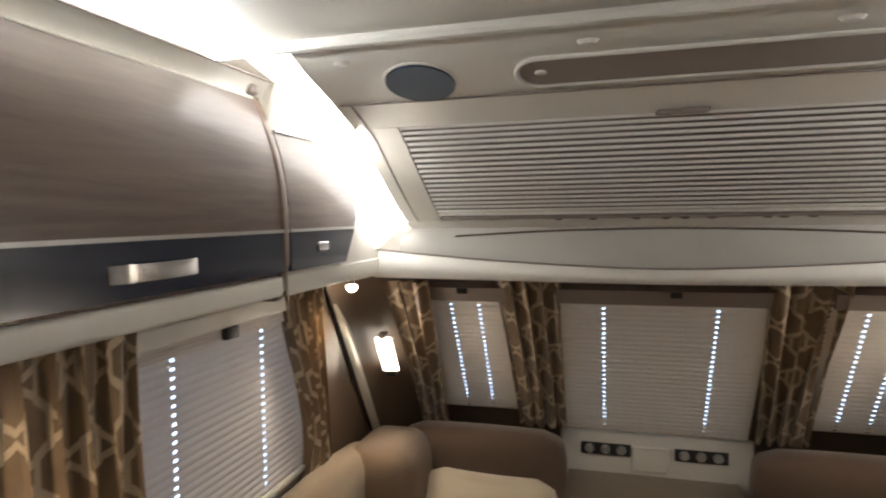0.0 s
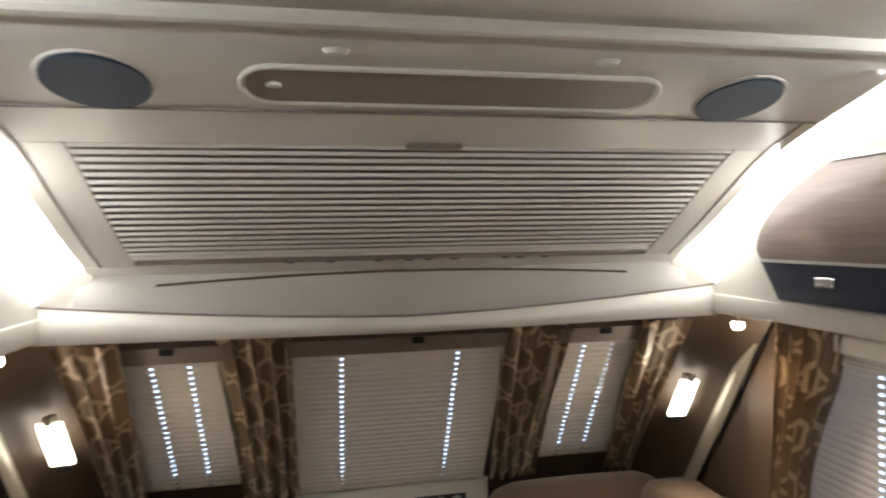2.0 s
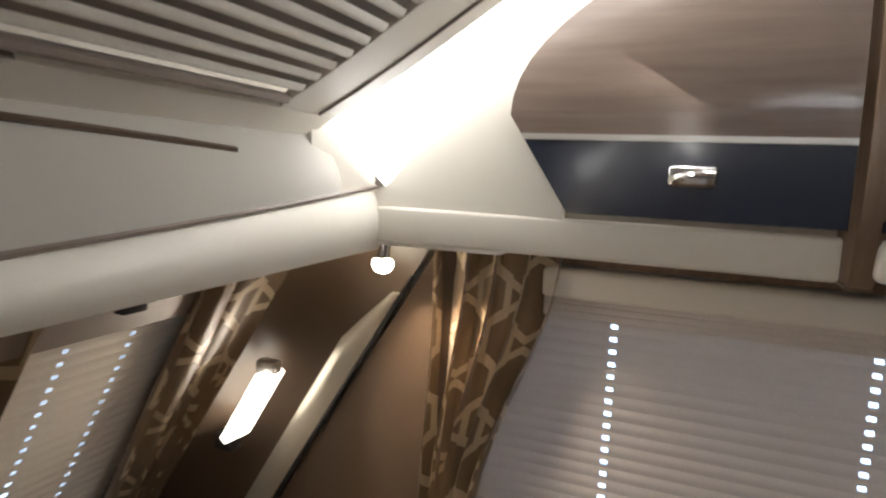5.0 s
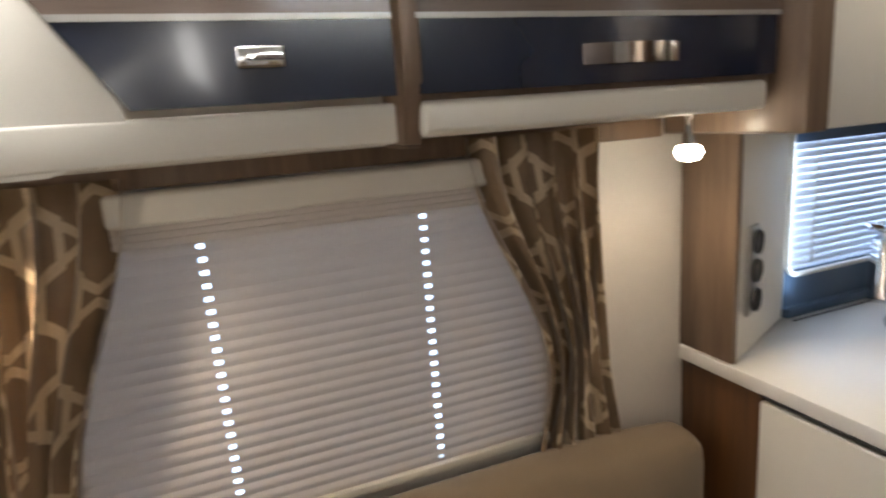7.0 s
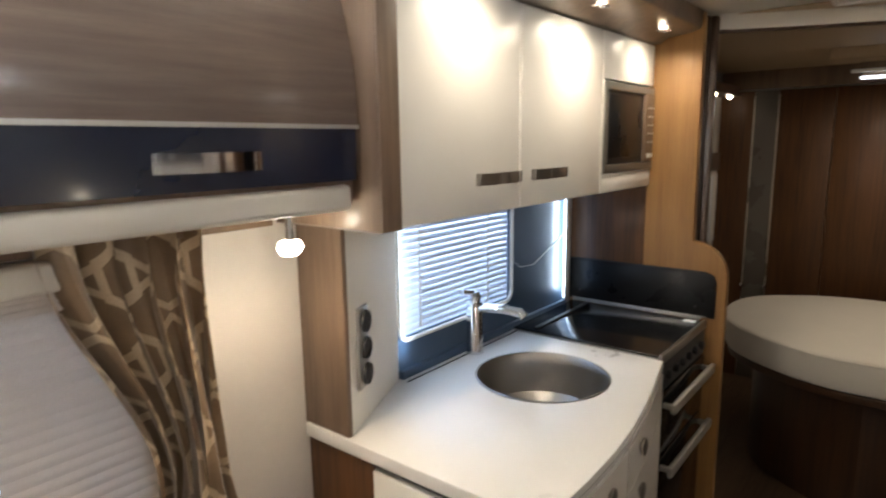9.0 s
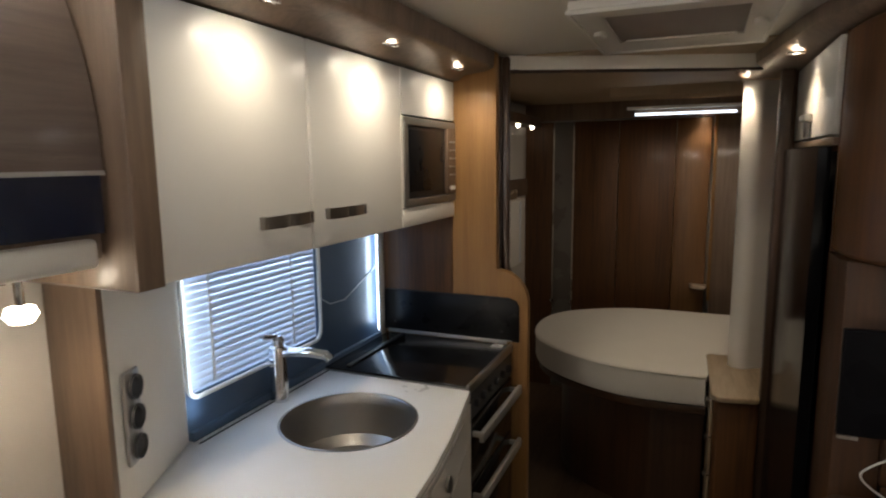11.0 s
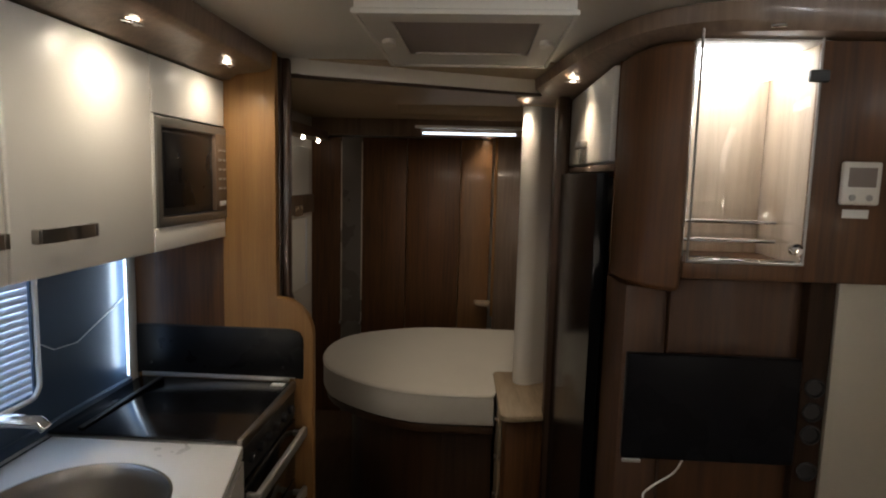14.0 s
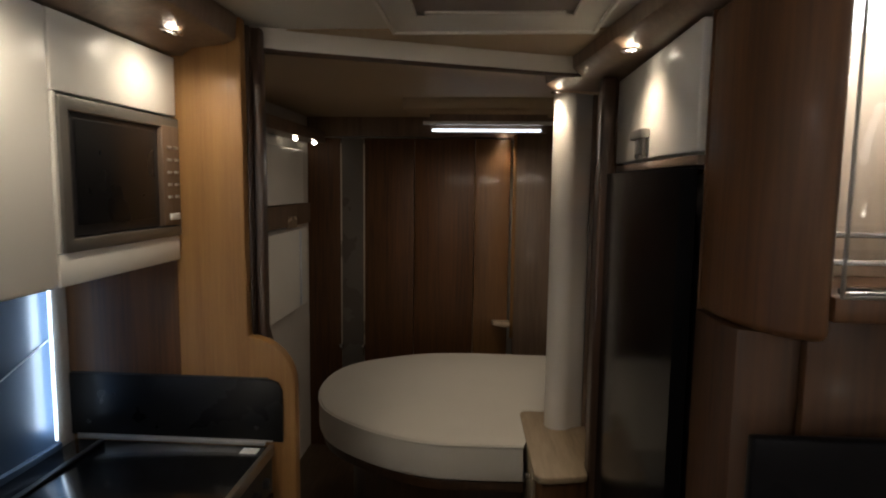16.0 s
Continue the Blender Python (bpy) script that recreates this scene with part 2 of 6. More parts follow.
M = {
    "fridgeblack": plain("fridge_black_gloss", (0.006, 0.006, 0.007), 0.16, var=0.05, scale=20, bump=0.01),
    "tvblack": plain("television_black", (0.008, 0.008, 0.010), 0.30, var=0.05, scale=20, bump=0.01),
    # lighter copy of cream_plastic; light on the front is put into its colour
    "valance": plain("cream_plastic_lit_tone", (0.78, 0.745, 0.68), 0.42, var=0.03, scale=300),
    "cream": plain("cream_plastic", (0.66, 0.625, 0.56), 0.42, var=0.04, scale=300),
    "ceiling": plain("ceiling_vinyl", (0.62, 0.585, 0.52), 0.55, var=0.03, scale=260, bump=0.25),
    "taupe": cloth("taupe_padded_cloth", (0.52, 0.50, 0.46), var=0.08, bump=0.2),
    "panelgrey": plain("mauve_grey_plastic", (0.26, 0.215, 0.19), 0.5, var=0.05),
    "wallpaper": plain("wallpaper", (0.64, 0.60, 0.55), 0.6, var=0.07, scale=45, bump=0.3),
    "lockerwood": wood("locker_veneer", (0.100, 0.067, 0.052), (0.165, 0.119, 0.094), (1.2, 1.0, 16), 0.38, 0.3),
    "walnut": wood("walnut_veneer", (0.046, 0.018, 0.0065), (0.135, 0.055, 0.016), (20, 20, 0.9), 0.45, 0.08),
    "oak": wood("oak_edge", (0.225, 0.107, 0.030), (0.305, 0.155, 0.046), (26, 26, 1.0), 0.5, 0.05),
    "brownwood": wood("brown_divider", (0.13, 0.085, 0.055), (0.21, 0.14, 0.095), (18, 18, 1.0), 0.4, 0.2),
    "darktrim": wood("dark_trim", (0.026, 0.012, 0.006), (0.06, 0.028, 0.013), (20, 20, 1.0), 0.32, 0.35),
    "navy": plain("navy_gloss_glass", (0.010, 0.015, 0.034), 0.20, var=0.05, scale=20, bump=0.02, coat=0.35),
    "black": plain("black_glass", (0.006, 0.006, 0.007), 0.14, var=0.05, scale=20, bump=0.0, coat=0.2),
    "blackmatt": plain("black_plastic", (0.018, 0.018, 0.020), 0.45),
    "white": plain("white_lacquer", (0.78, 0.755, 0.70), 0.36, var=0.02, scale=200, bump=0.03, coat=0.12),
    "worktop": plain("worktop_laminate", (0.80, 0.79, 0.765), 0.32, var=0.03, scale=500, bump=0.08),
    "steel": plain("brushed_steel", (0.38, 0.36, 0.335), 0.34, 1.0, var=0.06, scale=90),
    "chrome": plain("chrome", (0.75, 0.75, 0.76), 0.10, 1.0, var=0.02, scale=30, bump=0.02),
    "silver": plain("silver_plastic", (0.46, 0.45, 0.43), 0.35, 0.6, var=0.05),
    "leather": plain("brown_leatherette", (0.105, 0.072, 0.050), 0.38, var=0.12, scale=220, bump=0.5),
    "sofadark": cloth("dark_brown_upholstery", (0.120, 0.073, 0.045)),
    "sofamid": cloth("mid_brown_upholstery", (0.185, 0.122, 0.074)),
    "sofatan": cloth("tan_upholstery", (0.28, 0.205, 0.128)),
    "pillow": cloth("cream_pillow", (0.60, 0.50, 0.36)),
    "mattress": cloth("white_mattress_cloth", (0.66, 0.63, 0.57), 500, 0.06, bump=0.3),
    "curtain": curtain_cloth(),
    "blind": blind_paper("pleated_blind", (0.60, 0.545, 0.505), 0.02),
    # brightened copy of the blind paper; warm front light put into its colour
    "frontblind": blind_paper("front_pleated_blind", (0.80, 0.735, 0.645), 0.012),
    "blindsky": blind_paper("roof_blind", (0.88, 0.865, 0.82), 0.0),
    "slat": blind_paper("white_slat", (0.72, 0.76, 0.82), 0.14),
    "glass": clear_glass("clear_glass"),
    "windowglass": clear_glass("window_glass", (0.9, 0.94, 0.97)),
    "splash": plain("blue_grey_back_panel", (0.060, 0.098, 0.16), 0.34, var=0.06, scale=30, bump=0.03, coat=0.08),
    "mirror": plain("mirror", (0.8, 0.82, 0.82), 0.02, 1.0, var=0.01, scale=5, bump=0.0),
    "frost": plain("frosted_strip", (0.14, 0.125, 0.11), 0.3, var=0.05),
    "speaker": cloth("speaker_mesh_cloth", (0.020, 0.042, 0.075), 1500, 0.3),
    "floor": wood("floor_vinyl", (0.045, 0.028, 0.017), (0.095, 0.06, 0.036), (14, 1.2, 14), 0.4, 0.2),
    "paleback": wood("birch_back", (0.48, 0.36, 0.25), (0.64, 0.52, 0.39), (14, 14, 0.6), 0.35, 0.3),
    "cushiongrey": cloth("grey_bed_cushion", (0.20, 0.17, 0.14)),
    "led": glow("led_white", (0.96, 0.98, 1.0), 6.0),
    "ledcabinet": glow("cabinet_light", (0.96, 0.98, 1.0), 5.2),
    # the arch surface itself emits, in place of a strip behind the lining
    "ledwarm": glow("arch_glow", (1.0, 0.98, 0.95), 4.7),
    "ledblue": glow("led_blue_white", (0.62, 0.80, 1.0), 2.5),
    "ledstrip": glow("led_dots", (0.72, 0.84, 1.0), 2.6),
    "bulb": glow("spot_bulb", (1.0, 0.88, 0.68), 22.0),
    "lampwarm": glow("wall_lamp_shade", (1.0, 0.93, 0.80), 4.5),
    "outside": glow("outside_daylight", (0.56, 0.72, 1.0), 2.6),
    # very dark veneer; the shade inside the recess is put into its colour
    "shadewood": wood("recess_veneer_shade_tone", (0.016, 0.0075, 0.0035), (0.036, 0.017, 0.008), (20, 20, 1.0), 0.6, 0.0),
    # browner ceiling tone; the bedroom's dim warm light is put into it
    "bedceiling": plain("ceiling_vinyl_dim_tone", (0.44, 0.33, 0.21), 0.6, var=0.05, scale=200),
    "trimsilver": plain("champagne_trim", (0.66, 0.60, 0.50), 0.32, 0.5, var=0.05),
    "blackback": plain("black_satin_panel", (0.007, 0.007, 0.008), 0.30, var=0.05, scale=20, bump=0.0),
    "mwframe": plain("microwave_frame", (0.20, 0.19, 0.175), 0.38, 0.6, var=0.05),
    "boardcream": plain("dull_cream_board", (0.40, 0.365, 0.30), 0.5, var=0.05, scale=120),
    # darker copy of walnut; shade below the display unit is put into it
    "walnutshade": wood("walnut_veneer_shade_tone", (0.028, 0.011, 0.0045), (0.082, 0.034, 0.011), (20, 20, 0.9), 0.5, 0.05),
    "topwood": wood("pale_grey_oak", (0.24, 0.18, 0.115), (0.35, 0.27, 0.18), (20, 2, 20), 0.4, 0.2),
    # walnut with the recess spot's warm light put into its colour
    "rearlit": wood("walnut_veneer_lit_tone", (0.12, 0.055, 0.020), (0.22, 0.11, 0.042), (18, 18, 1.0), 0.38, 0.2),
    "paper": plain("white_paper", (0.75, 0.75, 0.73), 0.7),
}

for _k, _v in (("tvblack", 0.05), ("blackback", 0.22), ("fridgeblack", 0.04), ("shadewood", 0.2)):
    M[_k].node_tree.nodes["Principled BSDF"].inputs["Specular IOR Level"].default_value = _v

# ---- mesh building ----
BASE = {}


def thing(name, label, category, base, group="", kind=""):
    o = new(name)
    o.empty_display_size = 0.05
    o.location = base
    BASE[o] = Vector(base)
    return tagged(o, label, category, group, kind)


def part(name, bm, material, parent=None, label="", smooth=True, kind=""):
    base = BASE.get(parent, Vector((0, 0, 0)))
    if base.length:
        bmesh.ops.translate(bm, vec=-base, verts=bm.verts)
    bmesh.ops.recalc_face_normals(bm, faces=bm.faces)
    me = bpy.data.meshes.new(name)
    bm.to_mesh(me)
    bm.free()
    me.materials.append(M[material])
    if smooth:
        for p in me.polygons:
            p.use_smooth = True
        me.set_sharp_from_angle(angle=radians(35))
    o = new(name, me)
    if parent:
        o.parent = parent
        BASE[o] = base
    return tagged(o, label, "", "", kind)


def solo(name, bm, material, label, category, group="", kind=""):
    return tagged(part(name, bm, material), label, category, group, kind)


def bevel(bm, w, seg=2, angle=30):
    if w <= 0:
        return bm
    es = [e for e in bm.edges if len(e.link_faces) == 2 and e.calc_face_angle(0) > radians(angle)]
    bmesh.ops.bevel(bm, geom=es, offset=w, segments=seg, affect="EDGES", profile=0.5)
    return bm


def box(x0, x1, y0, y1, z0, z1, w=0.002, seg=2):
    bm = bmesh.new()
    bmesh.ops.create_cube(bm, size=1)
    m = Matrix.Translation(((x0 + x1) / 2, (y0 + y1) / 2, (z0 + z1) / 2)) @ Matrix.Diagonal((abs(x1 - x0), abs(y1 - y0), abs(z1 - z0), 1))
    bmesh.ops.transform(bm, matrix=m, verts=bm.verts)
    return bevel(bm, w, seg)


def prism(poly, axis, a, b, w=0.0, seg=2):
    """poly in the two other axes (in xyz order), pushed from a to b along the axis."""
    bm = bmesh.new()
    rings = []
    for h in (a, b):
        ring = []
        for p, q in poly:
            c = {"x": (h, p, q), "y": (p, h, q), "z": (p, q, h)}[axis]
            ring.append(bm.verts.new(c))
        rings.append(ring)
    k = len(poly)
    bm.faces.new(rings[0])
    bm.faces.new(rings[1][::-1])
    for i in range(k):
        bm.faces.new((rings[0][i], rings[1][i], rings[1][(i + 1) % k], rings[0][(i + 1) % k]))
    bmesh.ops.recalc_face_normals(bm, faces=bm.faces)
    return bevel(bm, w, seg, 50)


def sheet(fn, nu, nv, thick=0.0, uvs=None):
    bm = bmesh.new()
    g = [[bm.verts.new(fn(i / nu, j / nv)) for j in range(nv + 1)] for i in range(nu + 1)]
    layer = bm.loops.layers.uv.new("UVMap") if uvs else None
    for i in range(nu):
        for j in range(nv):
            f = bm.faces.new((g[i][j], g[i + 1][j], g[i + 1][j + 1], g[i][j + 1]))
            if layer:
                for lp, (a, b) in zip(f.loops, ((i, j), (i + 1, j), (i + 1, j + 1), (i, j + 1))):
                    lp[layer].uv = uvs(a / nu, b / nv)
    if thick and not isinstance(thick, tuple):
        bmesh.ops.recalc_face_normals(bm, faces=bm.faces)
        bmesh.ops.solidify(bm, geom=bm.faces[:], thickness=thick)
    elif thick:
        # a second skin, shifted by the given vector, and closed borders
        t = Vector(thick)
        h = [[bm.verts.new(v.co + t) for v in row] for row in g]
        for i in range(nu):
            for j in range(nv):
                bm.faces.new((h[i][j], h[i][j + 1], h[i + 1][j + 1], h[i + 1][j]))
        rim = [(i, 0) for i in range(nu)] + [(nu, j) for j in range(nv)] + [(i, nv) for i in range(nu, 0, -1)] + [(0, j) for j in range(nv, 0, -1)]
        for (a, b), (c, d) in zip(rim, rim[1:] + rim[:1]):
            bm.faces.new((g[a][b], h[a][b], h[c][d], g[c][d]))
    return bm


def tube(points, r, n=10, closed=False):
    bm = bmesh.new()
    pts = [Vector(p) for p in points]
    rings = []
    for i, p in enumerate(pts):
        a, b = pts[max(i - 1, 0)], pts[min(i + 1, len(pts) - 1)]
        if closed:
            a, b = pts[i - 1], pts[(i + 1) % len(pts)]
        d = (b - a).normalized()
        s = d.orthogonal().normalized() if not rings else (side - d * side.dot(d)).normalized()
        side = s
        t = d.cross(s)
        rings.append([bm.verts.new(p + r * (math.cos(k * math.tau / n) * s + math.sin(k * math.tau / n) * t)) for k in range(n)])
    m = len(rings)
    for i in range(m if closed else m - 1):
        for k in range(n):
            bm.faces.new((rings[i][k], rings[i][(k + 1) % n], rings[(i + 1) % m][(k + 1) % n], rings[(i + 1) % m][k]))
    if not closed:
        bm.faces.new(rings[0][::-1])
        bm.faces.new(rings[-1])
    return bm


def lathe(profile, centre, axis=(0, 0, 1), n=32, sx=1.0, sy=1.0):
    """profile: (radius, height) pairs, turned about the axis through the centre."""
    bm = bmesh.new()
    turn = Vector(axis).to_track_quat("Z", "Y").to_matrix().to_4x4()
    rings = []
    for r, h in profile:
        if r < 1e-5:
            rings.append([bm.verts.new((0, 0, h))])
        else:
            rings.append([bm.verts.new((r * sx * math.cos(k * math.tau / n), r * sy * math.sin(k * math.tau / n), h)) for k in range(n)])
    for a, b in zip(rings, rings[1:]):
        for k in range(n):
            q = (k + 1) % n
            if len(a) == 1 and len(b) > 1:
                bm.faces.new((a[0], b[k], b[q]))
            elif len(b) == 1 and len(a) > 1:
                bm.faces.new((a[k], a[q], b[0]))
            elif len(a) > 1:
                bm.faces.new((a[k], a[q], b[q], b[k]))
    bmesh.ops.transform(bm, matrix=Matrix.Translation(centre) @ turn, verts=bm.verts)
    return bm


def merge(*bms):
    out = bms[0]
    for b in bms[1:]:
        me = bpy.data.meshes.new("tmp")
        b.to_mesh(me)
        b.free()
        out.from_mesh(me)
        bpy.data.meshes.remove(me)
    return out


def arc(cx, cy, r, a0, a1, n=8):
    return [(cx + r * math.cos(radians(a0 + (a1 - a0) * i / n)), cy + r * math.sin(radians(a0 + (a1 - a0) * i / n))) for i in range(n + 1)]


def smooth_line(keys, n=24):
    """Catmull-Rom through keys."""
    k = [Vector(p) for p in keys]
    k = [2 * k[0] - k[1]] + k + [2 * k[-1] - k[-2]]
    out = []
    for i in range(1, len(k) - 2):
        for j in range(n):
            t = j / n
            a, b, c, d = k[i - 1], k[i], k[i + 1], k[i + 2]
            out.append(0.5 * ((2 * b) + (c - a) * t + (2 * a - 5 * b + 4 * c - d) * t * t + (3 * b - a - 3 * c + d) * t**3))
    out.append(k[-2])
    return out


def cushion(x0, x1, y0, y1, z0, z1, r=0.05, puff=0.012):
    bm = box(x0, x1, y0, y1, z0, z1, 0)
    bmesh.ops.subdivide_edges(bm, edges=bm.edges[:], cuts=7, use_grid_fill=True)
    c = Vector(((x0 + x1) / 2, (y0 + y1) / 2, (z0 + z1) / 2))
    h = Vector((abs(x1 - x0) / 2, abs(y1 - y0) / 2, abs(z1 - z0) / 2))
    for v in bm.verts:
        d = v.co - c
        q = Vector([max(-(h[i] - r), min(h[i] - r, d[i])) if h[i] > r else 0 for i in range(3)])
        e = d - q
        if e.length > 1e-6:
            lim = min(r, min(h))
            big = max(abs(e[i]) / max(min(r, h[i]), 1e-6) for i in range(3))
            e = e.normalized() * lim * big
        v.co = c + q + e
        b = [1 - (d[i] / h[i]) ** 2 for i in range(3)]
        for i in range(3):
            o = [b[j] for j in range(3) if j != i]
            if abs(abs(d[i]) - h[i]) < 1e-5:
                v.co[i] += math.copysign(puff * max(o[0], 0) * max(o[1], 0), d[i])
    return bm


def wall_with(name, origin, du, dv, dn, ulen, vlen, thick, holes, material):
    """A wall laid out from origin along du and dv, with thickness along dn and rectangular openings (u0, u1, v0, v1)."""
    us = sorted({0.0, ulen, *[h[0] for h in holes], *[h[1] for h in holes]})
    vs = sorted({0.0, vlen, *[h[2] for h in holes], *[h[3] for h in holes]})
    o, du, dv, dn = Vector(origin), Vector(du), Vector(dv), Vector(dn)
    bm = bmesh.new()
    cache = {}

    def vert(u, v, k):
        key = (round(u, 5), round(v, 5), k)
        if key not in cache:
            cache[key] = bm.verts.new(o + du * u + dv * v + dn * (thick * k))
        return cache[key]

    solid = lambda u, v: 0 < u < ulen and 0 < v < vlen and not any(h[0] < u < h[1] and h[2] < v < h[3] for h in holes)
    for i in range(len(us) - 1):
        for j in range(len(vs) - 1):
            u0, u1, v0, v1 = us[i], us[i + 1], vs[j], vs[j + 1]
            uc, vc = (u0 + u1) / 2, (v0 + v1) / 2
            if not solid(uc, vc):
                continue
            for k in (0, 1):
                bm.faces.new([vert(u0, v0, k), vert(u1, v0, k), vert(u1, v1, k), vert(u0, v1, k)])
            up = us[i + 2] if i + 2 < len(us) else ulen + 1
            un = us[i - 1] if i else -1
            vp = vs[j + 2] if j + 2 < len(vs) else vlen + 1
            vn = vs[j - 1] if j else -1
            if not solid((u1 + up) / 2, vc):
                bm.faces.new([vert(u1, v0, 0), vert(u1, v1, 0), vert(u1, v1, 1), vert(u1, v0, 1)])
            if not solid((u0 + un) / 2, vc):
                bm.faces.new([vert(u0, v0, 0), vert(u0, v1, 0), vert(u0, v1, 1), vert(u0, v0, 1)])
            if not solid(uc, (v1 + vp) / 2):
                bm.faces.new([vert(u0, v1, 0), vert(u1, v1, 0), vert(u1, v1, 1), vert(u0, v1, 1)])
            if not solid(uc, (v0 + vn) / 2):
                bm.faces.new([vert(u0, v0, 0), vert(u1, v0, 0), vert(u1, v0, 1), vert(u0, v0, 1)])
    return part(name, bm, material, smooth=False, kind="structure")


# ---- structure ----
X = 1.12
CEIL = 1.955
REAR = -5.0
SLOPE = 0.60


def fy(z):
    """The front wall's y at a height."""
    return -0.125 + (1.38 - z) * SLOPE


part("floor", box(-1.16, 1.16, -5.1, 0.9, -0.04, 0.0, 0), "floor", kind="structure")
part("ceiling", box(-1.16, 1.16, -5.1, -1.06, CEIL, CEIL + 0.03, 0), "ceiling", kind="structure")
def header_y(x):
    """The line of the door track between kitchen and bedroom."""
    return -3.03 - 0.36 * min(max((0.70 - x) / 0.85, 0.0), 1.0)


part("roof", box(-1.2, 1.2, -5.15, 1.0, CEIL + 0.032, CEIL + 0.06, 0), "cream", kind="structure")
for s in (-1, 1):
    holes = [(-1.29 + 5.1, -0.46 + 5.1, 0.80, 1.37)]
    if s > 0:
        holes.append((-2.515 + 5.1, -1.930 + 5.1, 1.015, 1.36))
    wall_with("wall_right" if s > 0 else "wall_left", (s * X, -5.1, 0), (0, 1, 0), (0, 0, 1), (s, 0, 0), 6.0, CEIL + 0.031, 0.035, holes, "wallpaper")
wall_with("wall_rear", (-1.16, REAR - 0.06, 0), (1, 0, 0), (0, 0, 1), (0, -1, 0), 2.32, CEIL, 0.03, [], "wallpaper")
L = math.hypot(1, SLOPE)
Z0 = 0.30
up = Vector((0, -SLOPE, 1)) / L
sv = lambda z: (z - Z0) * L
FRONT_HOLES = [(1.16 - 0.33, 1.16 + 0.33, sv(0.77), sv(1.335)), (1.16 - 0.80, 1.16 - 0.50, sv(0.84), sv(1.335)), (1.16 + 0.50, 1.16 + 0.80, sv(0.84), sv(1.335))]
wall_with("wall_front", (-1.16, fy(Z0), Z0), (1, 0, 0), up, (0, 1 / L, SLOPE / L), 2.32, sv(1.50), 0.03, FRONT_HOLES, "leather")
part("front_shell", box(-1.118, 1.118, -0.215, -0.19, 1.505, CEIL + 0.031, 0), "cream", kind="structure")
# thin slab that paints the bedroom's low light onto its ceiling
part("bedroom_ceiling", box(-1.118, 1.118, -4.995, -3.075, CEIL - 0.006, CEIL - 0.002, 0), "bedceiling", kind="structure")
part("front_footing", box(-1.12, 1.12, fy(0.3), fy(0.3) + 0.03, 0, 0.31, 0), "leather", kind="structure")


def pane(name, corners, dn, owner):
    bm = bmesh.new()
    a = [bm.verts.new(c) for c in corners]
    b = [bm.verts.new(Vector(c) + Vector(dn) * 0.004) for c in corners]
    bm.faces.new(a)
    bm.faces.new(b[::-1])
    for i in range(4):
        bm.faces.new((a[i], b[i], b[(i + 1) % 4], a[(i + 1) % 4]))
    o = part(name, bm, "windowglass", owner)
    o.visible_shadow = False
    return o


def frame_of(place, u0, u1, v0, v1, w, d0, d1, material, owner, name="window_frame"):
    """A rectangular frame of width w; place(u, v, d) gives the point."""
    bm = bmesh.new()
    out, inn = [(u0, v0), (u1, v0), (u1, v1), (u0, v1)], [(u0 + w, v0 + w), (u1 - w, v0 + w), (u1 - w, v1 - w), (u0 + w, v1 - w)]
    q = {(k, i, d): bm.verts.new(place(*(out, inn)[k][i], (d0, d1)[d])) for k in (0, 1) for i in range(4) for d in (0, 1)}
    for i in range(4):
        j = (i + 1) % 4
        bm.faces.new((q[0, i, 0], q[0, j, 0], q[1, j, 0], q[1, i, 0]))
        bm.faces.new((q[0, i, 1], q[0, j, 1], q[1, j, 1], q[1, i, 1]))
        bm.faces.new((q[0, i, 0], q[0, j, 0], q[0, j, 1], q[0, i, 1]))
        bm.faces.new((q[1, i, 0], q[1, j, 0], q[1, j, 1], q[1, i, 1]))
    bmesh.ops.recalc_face_normals(bm, faces=bm.faces)
    bevel(bm, 0.003, 2)
    return part(name, bm, material, owner)


def pleated_parts(owner, place, u0, u1, v0, v1, slots, material="blind", pitch=0.021, deep=0.0026, half=0.0055):
    """Each fold of a pleated blind, with its cord holes, as a piece of its own."""
    rows = max(int(round((v1 - v0) / pitch)), 1)
    pitch = (v1 - v0) / rows
    us = sorted([u0, u1] + [c + d for c in slots for d in (-half, half)])
    prof4 = [(0.0, 0.0), (0.34, deep * 0.8), (0.5, deep), (0.68, deep * 0.8), (1.0, 0.0)]
    for r in range(rows):
        bm = bmesh.new()
        g = [[bm.verts.new(place(u, v0 + (r + f) * pitch, d)) for f, d in prof4] for u in us]
        for i in range(len(us) - 1):
            gap = any(abs((us[i] + us[i + 1]) / 2 - c) < 1e-4 for c in slots)
            for j in range(4):
                if not (gap and j in (1, 2)):
                    bm.faces.new((g[i][j], g[i + 1][j], g[i + 1][j + 1], g[i][j + 1]))
        part("pleat", bm, material, owner)


def side_place(s, x=X):
    return lambda u, v, d: Vector((s * (x - d), u, v))


def front_place(u, v, d):
    n = Vector((0, -1 / L, -SLOPE / L))
    return Vector((u, fy(v), v)) + n * d


